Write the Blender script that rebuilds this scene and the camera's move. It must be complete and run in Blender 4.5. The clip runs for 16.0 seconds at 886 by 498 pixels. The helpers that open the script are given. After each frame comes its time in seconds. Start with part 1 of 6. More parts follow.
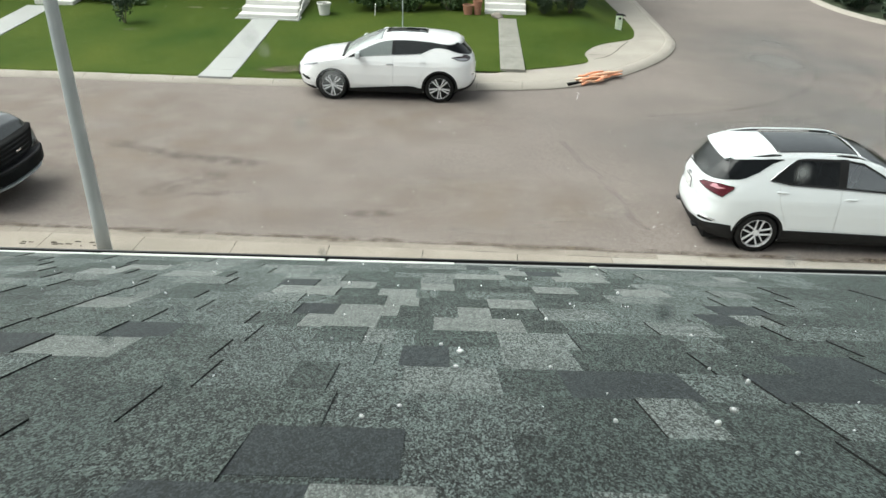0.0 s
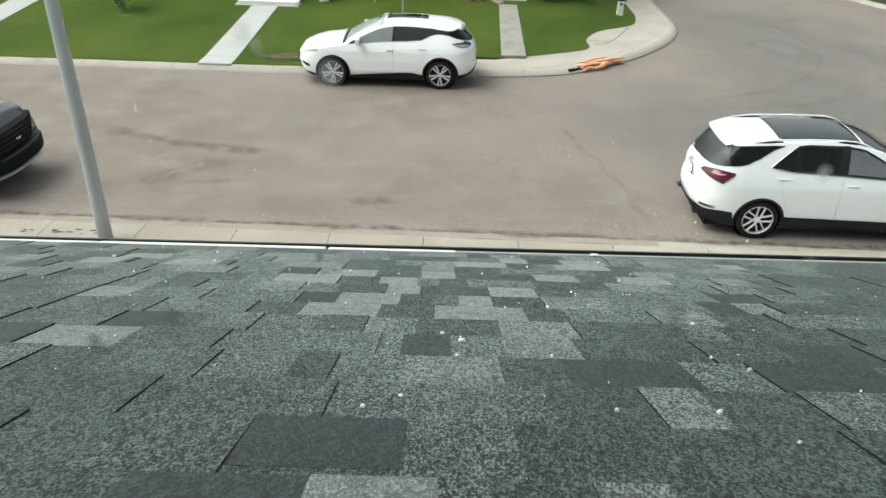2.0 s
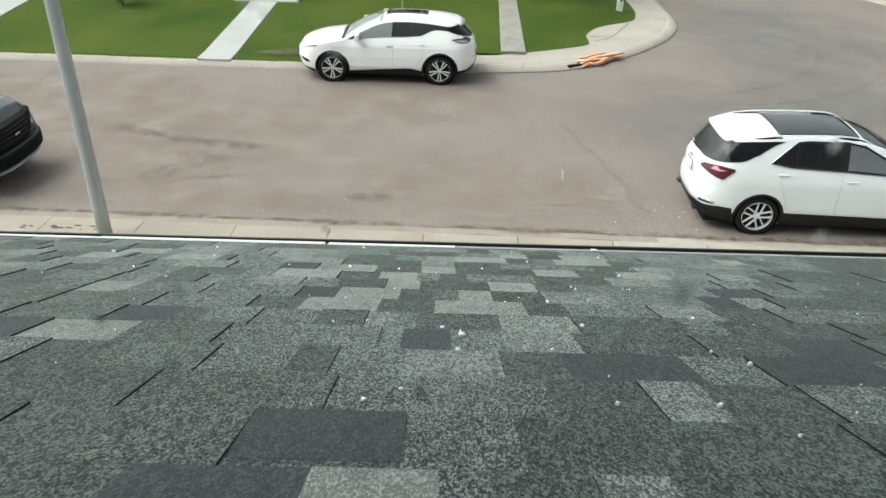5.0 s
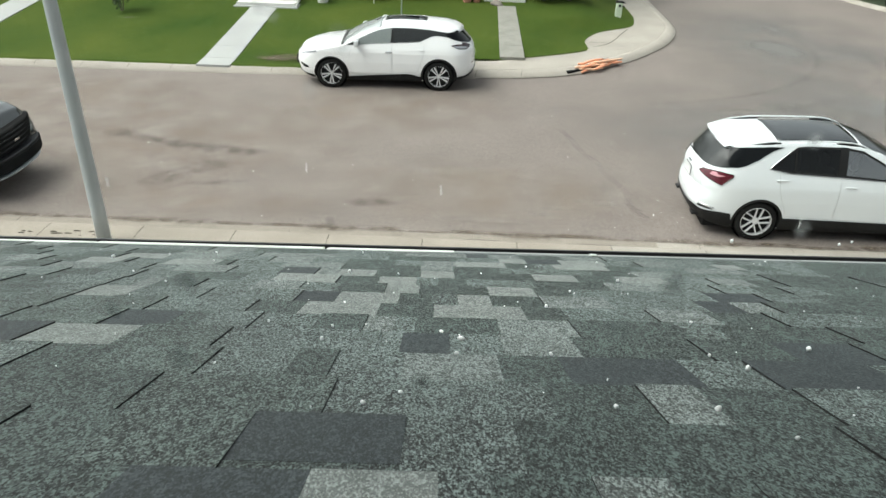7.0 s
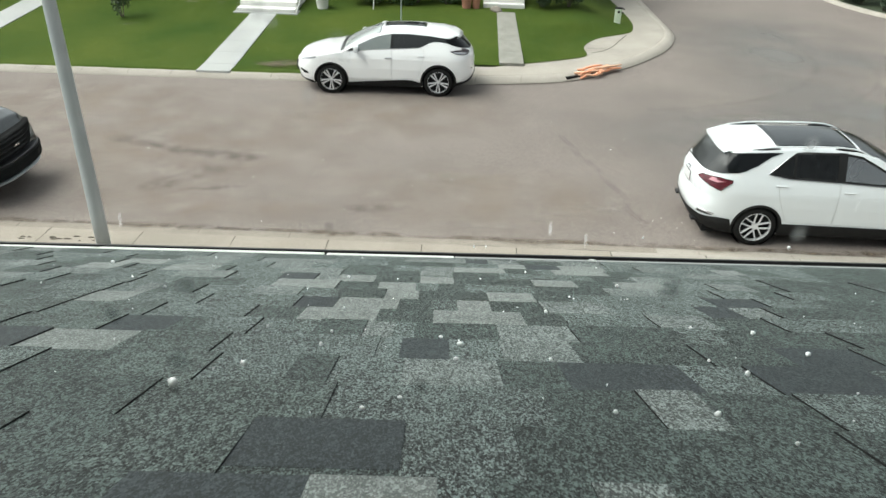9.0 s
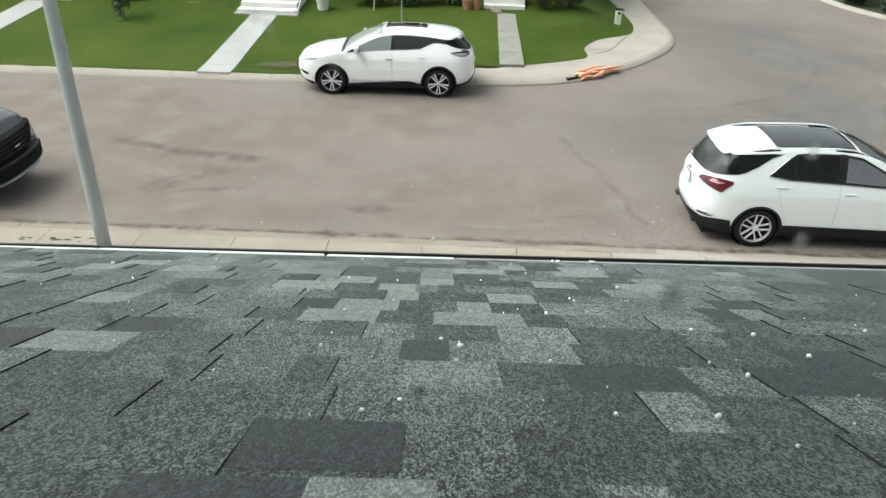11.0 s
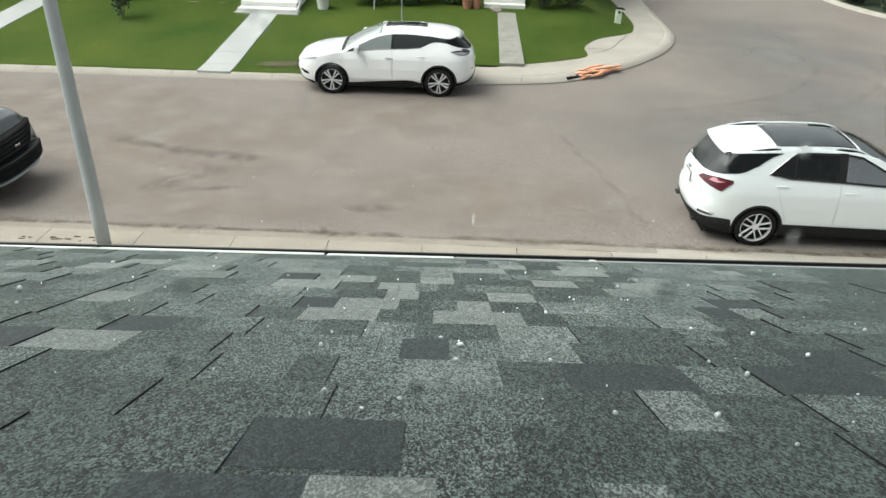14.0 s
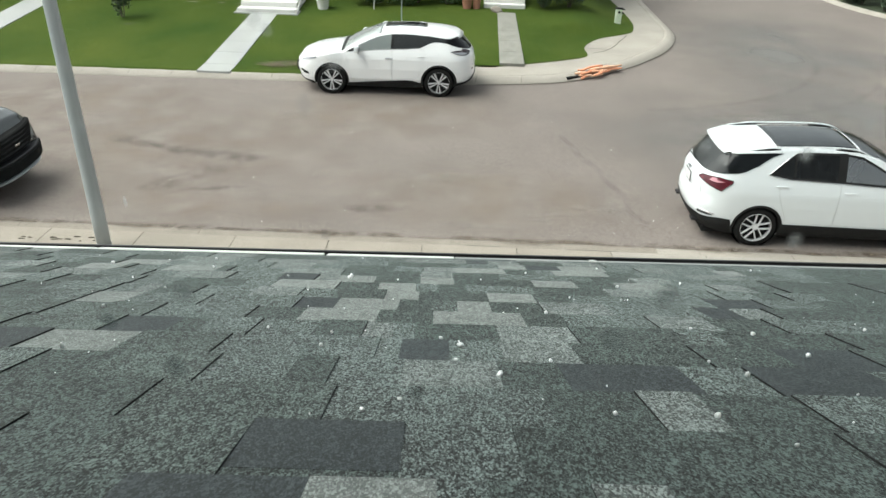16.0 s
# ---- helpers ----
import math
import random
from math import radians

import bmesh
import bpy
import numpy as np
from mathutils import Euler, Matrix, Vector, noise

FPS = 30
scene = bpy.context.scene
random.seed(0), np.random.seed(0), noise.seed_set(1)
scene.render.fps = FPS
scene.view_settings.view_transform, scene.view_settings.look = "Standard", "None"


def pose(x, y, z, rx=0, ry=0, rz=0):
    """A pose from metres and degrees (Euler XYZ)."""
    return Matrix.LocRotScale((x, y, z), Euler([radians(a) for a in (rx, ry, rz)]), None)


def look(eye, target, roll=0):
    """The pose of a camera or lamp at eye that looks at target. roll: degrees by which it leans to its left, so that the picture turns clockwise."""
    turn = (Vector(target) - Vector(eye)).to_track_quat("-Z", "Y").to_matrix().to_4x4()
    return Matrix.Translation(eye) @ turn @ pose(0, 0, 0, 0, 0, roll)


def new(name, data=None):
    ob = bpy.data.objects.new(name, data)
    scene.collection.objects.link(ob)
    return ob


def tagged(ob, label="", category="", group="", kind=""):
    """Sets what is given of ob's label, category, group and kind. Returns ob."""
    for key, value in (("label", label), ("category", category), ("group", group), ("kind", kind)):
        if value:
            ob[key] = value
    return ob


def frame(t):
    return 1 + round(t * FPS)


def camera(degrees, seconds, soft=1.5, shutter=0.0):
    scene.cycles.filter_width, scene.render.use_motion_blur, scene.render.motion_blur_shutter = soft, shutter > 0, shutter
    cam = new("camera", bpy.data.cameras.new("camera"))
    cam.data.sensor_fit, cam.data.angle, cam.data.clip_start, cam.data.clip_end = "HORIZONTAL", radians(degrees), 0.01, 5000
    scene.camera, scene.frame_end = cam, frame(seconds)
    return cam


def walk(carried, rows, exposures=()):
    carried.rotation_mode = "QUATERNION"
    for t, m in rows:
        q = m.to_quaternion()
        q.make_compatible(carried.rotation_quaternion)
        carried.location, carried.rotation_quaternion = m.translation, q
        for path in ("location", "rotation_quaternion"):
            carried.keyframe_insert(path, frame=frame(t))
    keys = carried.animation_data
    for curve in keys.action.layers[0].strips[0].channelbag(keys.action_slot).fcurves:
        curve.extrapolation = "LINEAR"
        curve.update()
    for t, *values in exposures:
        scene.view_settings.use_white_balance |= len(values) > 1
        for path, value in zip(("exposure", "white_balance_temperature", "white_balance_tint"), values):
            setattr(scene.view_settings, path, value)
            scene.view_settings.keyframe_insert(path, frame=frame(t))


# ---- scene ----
cam = camera(61.34, 16.0, soft=1.5, shutter=0.22)


def eye(x, y, z, down, lean, turn):
    """A camera pose: tilted down, leaning left and turned left, in degrees."""
    return pose(x, y, z, 90 - down, 0, turn) @ pose(0, 0, 0, 0, 0, lean)


walk(cam, [
    (0.0, eye(0.0006, -0.0001, 6.2353, 28.924, 1.887, 1.320)),
    (0.5, eye(0.0001, 0.0014, 6.2346, 29.389, 1.810, 1.333)),
    (1.0, eye(0.0003, 0.0027, 6.2350, 29.549, 1.793, 1.353)),
    (1.5, eye(0.0006, 0.0029, 6.2358, 29.724, 1.772, 1.354)),
    (2.0, eye(0.0002, 0.0047, 6.2351, 29.904, 1.776, 1.357)),
    (2.5, eye(0.0009, 0.0050, 6.2348, 30.057, 1.740, 1.386)),
    (3.0, eye(0.0003, 0.0057, 6.2337, 30.168, 1.739, 1.375)),
    (3.5, eye(0.0003, 0.0049, 6.2336, 30.240, 1.744, 1.368)),
    (4.0, eye(-0.0001, 0.0043, 6.2332, 30.274, 1.773, 1.348)),
    (6.5, eye(-0.0009, 0.0009, 6.2312, 29.903, 1.839, 1.250)),
    (7.0, eye(-0.0006, -0.0009, 6.2327, 29.781, 1.838, 1.236)),
    (7.5, eye(-0.0001, -0.0006, 6.2322, 29.654, 1.867, 1.223)),
    (8.0, eye(-0.0004, -0.0005, 6.2317, 29.533, 1.872, 1.214)),
    (8.5, eye(-0.0006, -0.0002, 6.2319, 29.439, 1.860, 1.206)),
    (9.0, eye(-0.0004, -0.0013, 6.2328, 29.355, 1.841, 1.211)),
    (11.5, eye(-0.0001, 0.0000, 6.2331, 29.269, 1.858, 1.247)),
    (12.0, eye(0.0001, -0.0006, 6.2340, 29.317, 1.831, 1.241)),
    (12.5, eye(-0.0001, 0.0005, 6.2335, 29.330, 1.839, 1.247)),
    (14.0, eye(0.0004, -0.0012, 6.2333, 29.334, 1.834, 1.257)),
    (14.5, eye(-0.0001, 0.0003, 6.2336, 29.329, 1.842, 1.246)),
    (16.0, eye(0.0002, -0.0009, 6.2337, 29.333, 1.838, 1.248)),
], exposures=[(0.0, 0.92, 6350, 0), (16.0, 0.92, 6350, 0)])

# ---- world and sun: a bright overcast sky ----
world = bpy.data.worlds.new("overcast_sky")
scene.world = world
world.use_nodes = True
wn, wl = world.node_tree.nodes, world.node_tree.links
sky = wn.new("ShaderNodeTexSky")
sky.sky_type = "NISHITA"
sky.sun_disc = False
sky.sun_elevation, sky.sun_rotation = radians(52), radians(-66)
sky.dust_density, sky.air_density = 6.0, 1.0
grey = wn.new("ShaderNodeHueSaturation")
grey.inputs["Saturation"].default_value = 0.22
wl.new(sky.outputs[0], grey.inputs["Color"])
wl.new(grey.outputs[0], wn["Background"].inputs["Color"])
wn["Background"].inputs["Strength"].default_value = 0.12
sun = new("sun", bpy.data.lights.new("sun", "SUN"))
sun.data.energy, sun.data.angle, sun.data.color = 1.4, radians(35), (1.0, 0.97, 0.93)
sun.matrix_world = look((-22, 2, 32), (0, 12, 0))


# ---- materials ----
def mat(name, dark, light, size=0.5, fine=0.01, rough=0.8, bump=0.3, metal=0.0, speck=0.0, coat=0.0, vary=0.0, depth=0.002, detail=4.0, span=(0.25, 0.75)):
    """A mottled surface: large stains of about size metres, grain of about fine metres, relief, speck: contrast of single grains,
    vary: change from piece to piece."""
    m = bpy.data.materials.new(name)
    m.use_nodes = True
    n, l = m.node_tree.nodes, m.node_tree.links
    b = n["Principled BSDF"]
    geo = n.new("ShaderNodeTexCoord").outputs["Object"] if vary == 0 else n.new("ShaderNodeNewGeometry").outputs["Position"]

    def noise_node(s, d=detail):
        t = n.new("ShaderNodeTexNoise")
        t.inputs["Scale"].default_value, t.inputs["Detail"].default_value = 1 / s, d
        l.new(geo, t.inputs["Vector"])
        return t.outputs["Fac"]

    def math_node(op, a, c):
        k = n.new("ShaderNodeMath")
        k.operation = op
        for i, v in enumerate((a, c)):
            if isinstance(v, (int, float)):
                k.inputs[i].default_value = v
            else:
                l.new(v, k.inputs[i])
        return k.outputs[0]

    big, small = noise_node(size), noise_node(fine, 2.0)
    fac = math_node("ADD", math_node("MULTIPLY", big, 0.6), math_node("MULTIPLY", small, 0.4))
    if speck:
        cell = n.new("ShaderNodeTexVoronoi")
        cell.inputs["Scale"].default_value = 1 / fine
        l.new(geo, cell.inputs["Vector"])
        tone = n.new("ShaderNodeSeparateColor")
        l.new(cell.outputs["Color"], tone.inputs[0])
        fac = math_node("ADD", math_node("MULTIPLY", fac, 1 - speck), math_node("MULTIPLY", tone.outputs[0], speck))
    if vary:
        r = n.new("ShaderNodeObjectInfo").outputs["Random"]
        fac = math_node("ADD", fac, math_node("MULTIPLY", math_node("SUBTRACT", r, 0.5), vary))
    ramp = n.new("ShaderNodeValToRGB")
    ramp.color_ramp.elements[0].position, ramp.color_ramp.elements[1].position = span
    ramp.color_ramp.elements[0].color, ramp.color_ramp.elements[1].color = (*dark, 1), (*light, 1)
    l.new(fac, ramp.inputs[0])
    l.new(ramp.outputs[0], b.inputs["Base Color"])
    b.inputs["Roughness"].default_value, b.inputs["Metallic"].default_value = rough, metal
    b.inputs["Coat Weight"].default_value = coat
    b.inputs["Coat Roughness"].default_value = 0.04
    if bump:
        bm = n.new("ShaderNodeBump")
        bm.inputs["Strength"].default_value, bm.inputs["Distance"].default_value = bump, depth
        l.new(fac if speck else small, bm.inputs["Height"])
        l.new(bm.outputs[0], b.inputs["Normal"])
    return m


def plain(name, c, rough=0.5, metal=0.0, coat=0.0, fine=0.02):
    d = tuple(x * 0.86 for x in c)
    return mat(name, d, c, 0.3, fine, rough, 0.05, metal, coat=coat)


ASPHALT = mat("worn_asphalt", (0.126, 0.106, 0.094), (0.222, 0.190, 0.169), 1.7, 0.022, 0.9, 0.4, speck=0.4, depth=0.004)
STAIN = mat("oil_stained_asphalt", (0.110, 0.094, 0.083), (0.175, 0.150, 0.134), 0.35, 0.02, 0.85, 0.4, speck=0.35)
CONCRETE = mat("weathered_concrete", (0.25, 0.225, 0.193), (0.40, 0.368, 0.322), 0.8, 0.015, 0.9, 0.3, speck=0.2)
SLAB = mat("trodden_pinkish_concrete", (0.225, 0.196, 0.160), (0.345, 0.305, 0.258), 0.7, 0.015, 0.92, 0.35, speck=0.22)
OLD_CONCRETE = mat("dirty_concrete", (0.175, 0.150, 0.125), (0.31, 0.275, 0.235), 0.4, 0.02, 0.92, 0.4, speck=0.25)
JOINT = mat("soil_joint", (0.05, 0.042, 0.033), (0.10, 0.085, 0.065), 0.1, 0.01, 0.95, 0.4)
GRASS = mat("lawn_grass", (0.024, 0.054, 0.008), (0.078, 0.100, 0.018), 2.6, 0.05, 0.95, 0.4, speck=0.08, depth=0.015, span=(0.30, 0.70))
BLADE = mat("grass_blade", (0.030, 0.064, 0.010), (0.094, 0.118, 0.022), 2.6, 0.02, 0.8, 0.0, span=(0.34, 0.66))
for dull in (GRASS, BLADE):
    dull.node_tree.nodes["Principled BSDF"].inputs["Specular IOR Level"].default_value = 0.08
# verge grass, with the shade of the hedge put into its base colour
SHADED_VERGE = mat("hedge_shaded_grass", (0.014, 0.024, 0.010), (0.050, 0.066, 0.028), 0.5, 0.04, 0.95, 0.5)
SOIL = mat("bare_soil", (0.06, 0.052, 0.035), (0.13, 0.11, 0.075), 0.5, 0.03, 0.95, 0.5)


def granules(name, mean, contrast):
    """Ceramic granules on a shingle: single grains, grains in clusters, worn patches; they stand up along the slope."""
    m = bpy.data.materials.new(name)
    m.use_nodes = True
    n, l = m.node_tree.nodes, m.node_tree.links
    b = n["Principled BSDF"]
    geo = n.new("ShaderNodeNewGeometry")
    comb = n.new("ShaderNodeCombineXYZ")
    for i, (axis, stretch) in enumerate(((ACROSS, 1.0), (DOWNHILL, 0.48))):
        dot, mul = n.new("ShaderNodeVectorMath"), n.new("ShaderNodeMath")
        dot.operation, mul.operation = "DOT_PRODUCT", "MULTIPLY"
        dot.inputs[1].default_value, mul.inputs[1].default_value = axis, stretch
        l.new(geo.outputs["Position"], dot.inputs[0])
        l.new(dot.outputs["Value"], mul.inputs[0])
        l.new(mul.outputs[0], comb.inputs[i])

    def cells(size):
        c, sep = n.new("ShaderNodeTexVoronoi"), n.new("ShaderNodeSeparateColor")
        c.inputs["Scale"].default_value = 1 / size
        l.new(comb.outputs[0], c.inputs["Vector"])
        l.new(c.outputs["Color"], sep.inputs[0])
        return sep.outputs[0]

    def cloud(size, detail):
        t = n.new("ShaderNodeTexNoise")
        t.inputs["Scale"].default_value, t.inputs["Detail"].default_value = 1 / size, detail
        l.new(geo.outputs["Position"], t.inputs["Vector"])
        return t.outputs["Fac"]

    total = None
    for value, weight in ((cells(0.0016), 0.74), (cells(0.0030), 0.34), (cloud(0.035, 3.0), 0.32), (cloud(0.35, 2.0), 0.22), (n.new("ShaderNodeObjectInfo").outputs["Random"], 0.05), (geo.outputs["Random Per Island"], 0.05)):
        k = n.new("ShaderNodeMath")
        k.operation = "MULTIPLY_ADD"
        l.new(value, k.inputs[0])
        k.inputs[1].default_value = weight
        if total is None:
            k.inputs[2].default_value = -0.385
        else:
            l.new(total, k.inputs[2])
        total = k.outputs[0]
    ramp = n.new("ShaderNodeValToRGB")
    ramp.color_ramp.elements.new(0.45)
    for e, (pos, f) in zip(ramp.color_ramp.elements, ((0.17, 0.03), (0.46, 0.70), (0.84, 2.8))):
        f = 1 + (f - 1) * contrast
        e.position, e.color = pos, (*(min(0.6, c * f) for c in mean), 1)
    l.new(total, ramp.inputs[0])
    l.new(ramp.outputs[0], b.inputs["Base Color"])
    b.inputs["Roughness"].default_value = 0.68
    b.inputs["Specular IOR Level"].default_value = 0.42
    bump = n.new("ShaderNodeBump")
    bump.inputs["Strength"].default_value, bump.inputs["Distance"].default_value = 0.9, 0.0014
    l.new(total, bump.inputs["Height"])
    l.new(bump.outputs[0], b.inputs["Normal"])
    return m


# the roof plane falls away from the window
SLOPE, TURN, RISE = 25.10, 1.698, 0.2330
DOWNHILL = Vector((-math.sin(radians(TURN)) * math.cos(radians(SLOPE)), math.cos(radians(TURN)) * math.cos(radians(SLOPE)), -math.sin(radians(SLOPE))))
ACROSS = Vector((math.cos(radians(TURN)), math.sin(radians(TURN)), 0))
TONES = {tone: granules("shingle_granules_" + tone, tuple(1.2 * v * c for c in (r, 1.0, b)), k)
         for tone, v, k, r, b in (("D", 0.036, 0.5, 0.80, 1.07), ("d", 0.052, 1.0, 0.775, 0.93), ("n", 0.068, 1.0, 0.80, 0.925), ("m", 0.089, 1.0, 0.825, 0.95), ("l", 0.124, 0.75, 0.88, 0.955), ("L", 0.170, 0.4, 0.915, 0.95))}
BITUMEN = mat("bitumen_edge", (0.006, 0.006, 0.006), (0.014, 0.014, 0.014), 0.05, 0.003, 0.9, 0.2)
DRIP = mat("white_painted_metal", (0.55, 0.56, 0.55), (0.74, 0.75, 0.73), 0.2, 0.01, 0.45, 0.05)
GUTTER = mat("dark_gutter_metal", (0.012, 0.012, 0.013), (0.022, 0.022, 0.023), 0.2, 0.01, 0.5, 0.05)
STEEL = mat("galvanised_steel", (0.37, 0.41, 0.425), (0.50, 0.54, 0.55), 0.25, 0.01, 0.40, 0.1, metal=0.25)
PALE_CONCRETE = mat("pale_swept_concrete", (0.29, 0.295, 0.285), (0.41, 0.415, 0.40), 0.9, 0.015, 0.9, 0.2, speck=0.15)
PATH_CONCRETE = mat("worn_path_concrete", (0.165, 0.16, 0.135), (0.30, 0.29, 0.26), 0.35, 0.02, 0.92, 0.5, speck=0.25)
DULLDRIP = mat("grey_painted_metal", (0.20, 0.21, 0.205), (0.33, 0.34, 0.33), 0.2, 0.01, 0.6, 0.05)
SIDING = mat("pale_siding", (0.52, 0.51, 0.48), (0.64, 0.63, 0.60), 1.0, 0.02, 0.7, 0.1)
RENDER = mat("grey_parging", (0.25, 0.24, 0.225), (0.36, 0.345, 0.325), 0.6, 0.02, 0.9, 0.3)
FARROOF = mat("grey_roofing", (0.05, 0.05, 0.05), (0.11, 0.11, 0.105), 0.6, 0.05, 0.9, 0.4)
WHITEWOOD = mat("white_painted_wood", (0.60, 0.59, 0.56), (0.78, 0.77, 0.74), 0.4, 0.02, 0.6, 0.1)
MARKERWHITE = mat("pale_green_white_plastic", (0.58, 0.66, 0.50), (0.68, 0.76, 0.60), 0.3, 0.02, 0.6, 0.1)
PAINT = mat("white_car_paint", (0.70, 0.73, 0.74), (0.75, 0.78, 0.79), 1.0, 0.05, 0.25, 0.0, coat=0.6)
PEARL = mat("pearl_white_car_paint", (0.88, 0.885, 0.88), (0.92, 0.925, 0.92), 1.0, 0.05, 0.22, 0.0, coat=1.0)
DARKPAINT = mat("dark_grey_car_paint", (0.020, 0.024, 0.026), (0.030, 0.034, 0.036), 1.0, 0.05, 0.22, 0.0, metal=0.2, coat=1.0)
CLADDING = mat("black_plastic", (0.010, 0.010, 0.010), (0.022, 0.022, 0.022), 0.3, 0.01, 0.55, 0.1)
GLASS = plain("tinted_car_glass", (0.006, 0.007, 0.008), 0.05)
for dull in (CLADDING, GLASS):
    dull.node_tree.nodes["Principled BSDF"].inputs["Specular IOR Level"].default_value = 0.18
UNDER = plain("dark_underbody", (0.012, 0.012, 0.012), 0.9)
RUBBER = mat("tyre_rubber", (0.010, 0.010, 0.010), (0.020, 0.019, 0.018), 0.2, 0.01, 0.8, 0.2)
for dull in (UNDER, RUBBER):
    dull.node_tree.nodes["Principled BSDF"].inputs["Specular IOR Level"].default_value = 0.12
ALLOY = mat("silver_alloy", (0.66, 0.66, 0.67), (0.80, 0.80, 0.81), 0.2, 0.01, 0.35, 0.0, metal=0.15)
DARKALLOY = plain("dark_alloy", (0.03, 0.03, 0.032), 0.4, 0.6)
CHROME = plain("chrome_trim", (0.72, 0.72, 0.73), 0.14, 1.0)
ROOFGLASS = plain("dark_roof_glass", (0.010, 0.012, 0.013), 0.06, 0.0, 0.6)
JOINTLINE = plain("grey_shut_line", (0.42, 0.43, 0.43), 0.6)
# the white paint toned down, so that recesses look shaded by colour alone
SHADEPAINT = mat("shaded_white_paint", (0.66, 0.68, 0.69), (0.72, 0.74, 0.75), 1.0, 0.05, 0.3, 0.0, coat=0.4)
LAMPEDGE = plain("black_lamp_rim", (0.03, 0.012, 0.014), 0.2, 0.0, 0.6)
SEATCLOTH = mat("dark_seat_cloth", (0.012, 0.012, 0.013), (0.028, 0.028, 0.030), 0.3, 0.01, 0.9, 0.3)
SCREENDARK = plain("dark_rear_screen_glass", (0.022, 0.024, 0.024), 0.22)


def clear_pane(name, tint, shine):
    """Thin glass: tinted where one sees through, with a mirror-like share."""
    m = bpy.data.materials.new(name)
    m.use_nodes = True
    n, l = m.node_tree.nodes, m.node_tree.links
    mix, through_, gloss = n.new("ShaderNodeMixShader"), n.new("ShaderNodeBsdfTransparent"), n.new("ShaderNodeBsdfGlossy")
    fres = n.new("ShaderNodeFresnel")
    fres.inputs["IOR"].default_value = shine
    through_.inputs["Color"].default_value = (*tint, 1)
    gloss.inputs["Roughness"].default_value = 0.03
    l.new(fres.outputs[0], mix.inputs[0])
    l.new(through_.outputs[0], mix.inputs[1]), l.new(gloss.outputs[0], mix.inputs[2])
    l.new(mix.outputs[0], n["Material Output"].inputs["Surface"])
    return m


TINTGLASS = clear_pane("privacy_glass", (0.16, 0.17, 0.175), 1.45)
SEEGLASS = clear_pane("side_glass", (0.80, 0.84, 0.83), 3.3)
LAMPRED = mat("red_lamp_lens", (0.035, 0.002, 0.006), (0.11, 0.004, 0.014), 0.08, 0.02, 0.22, 0.0, coat=0.25)
LAMPPINK = plain("pink_lamp_lens", (0.55, 0.26, 0.30), 0.25, 0.0, 0.3)
# pale base colours of these two panes stand in for reflected sky
PALEGLASS = plain("sky_toned_side_glass", (0.20, 0.225, 0.215), 0.08, 0.0, 1.0)
SCREENGLASS = plain("sky_toned_windscreen", (0.36, 0.39, 0.38), 0.08, 0.0, 1.0)
LAMPCLEAR = plain("clear_lamp_lens", (0.42, 0.43, 0.45), 0.1, 0.3, 1.0)
LAMPDARK = mat("smoked_lamp_lens", (0.05, 0.03, 0.035), (0.30, 0.28, 0.29), 0.12, 0.03, 0.1, 0.0, coat=1.0)
PLATE = plain("number_plate", (0.72, 0.72, 0.72), 0.4)
ORANGE = mat("orange_plastic", (0.66, 0.25, 0.12), (0.84, 0.40, 0.24), 0.3, 0.02, 0.6, 0.2)
PALEORANGE = mat("faded_orange_plastic", (0.62, 0.36, 0.22), (0.80, 0.52, 0.36), 0.3, 0.02, 0.6, 0.2)
BARK = mat("bark", (0.05, 0.042, 0.032), (0.13, 0.11, 0.085), 0.1, 0.01, 0.95, 0.8)
LEAF = mat("green_leaves", (0.022, 0.050, 0.012), (0.065, 0.120, 0.030), 0.3, 0.02, 0.6, 0.0)
DARKLEAF = mat("dark_conifer_leaves", (0.012, 0.028, 0.012), (0.035, 0.062, 0.024), 0.3, 0.02, 0.7, 0.0)
TERRACOTTA = mat("terracotta", (0.30, 0.14, 0.09), (0.42, 0.21, 0.14), 0.2, 0.01, 0.85, 0.2)
ICE = mat("hail_ice", (0.90, 0.92, 0.93), (0.97, 0.98, 0.98), 0.02, 0.004, 0.5, 0.0)


# ---- mesh helpers ----
def part(name, bm, material, parent=None, label="", smooth=False):
    """Links a bmesh as one mesh object under a thing."""
    me = bpy.data.meshes.new(name)
    bmesh.ops.recalc_face_normals(bm, faces=bm.faces)
    bm.to_mesh(me)
    bm.free()
    for m in material if isinstance(material, (list, tuple)) else [material]:
        me.materials.append(m)
    if smooth:
        me.shade_smooth()
    ob = new(name, me)
    if parent:
        ob.parent = parent
    if label:
        ob["label"] = label
    return ob


def box(bm, x0, x1, y0, y1, z0, z1, bevel=0.0, m=None):
    """Adds a box, with bevelled edges if asked."""
    r = bmesh.ops.create_cube(bm, size=1)
    vs = r["verts"]
    bmesh.ops.transform(bm, verts=vs, matrix=Matrix.Translation(((x0 + x1) / 2, (y0 + y1) / 2, (z0 + z1) / 2)) @ Matrix.Diagonal((x1 - x0, y1 - y0, z1 - z0, 1)))
    if bevel:
        es = list({e for v in vs for e in v.link_edges})
        vs = list({v for f in bmesh.ops.bevel(bm, geom=es, offset=bevel, segments=2, affect="EDGES", profile=0.5)["faces"] for v in f.verts} | {v for v in vs if v.is_valid})
    if m:
        bmesh.ops.transform(bm, verts=vs, matrix=m)
    return vs


def boxed(name, dims, material, parent=None, bevel=0.0, label="", m=None):
    bm = bmesh.new()
    box(bm, *dims, bevel=bevel, m=m)
    return part(name, bm, material, parent, label)


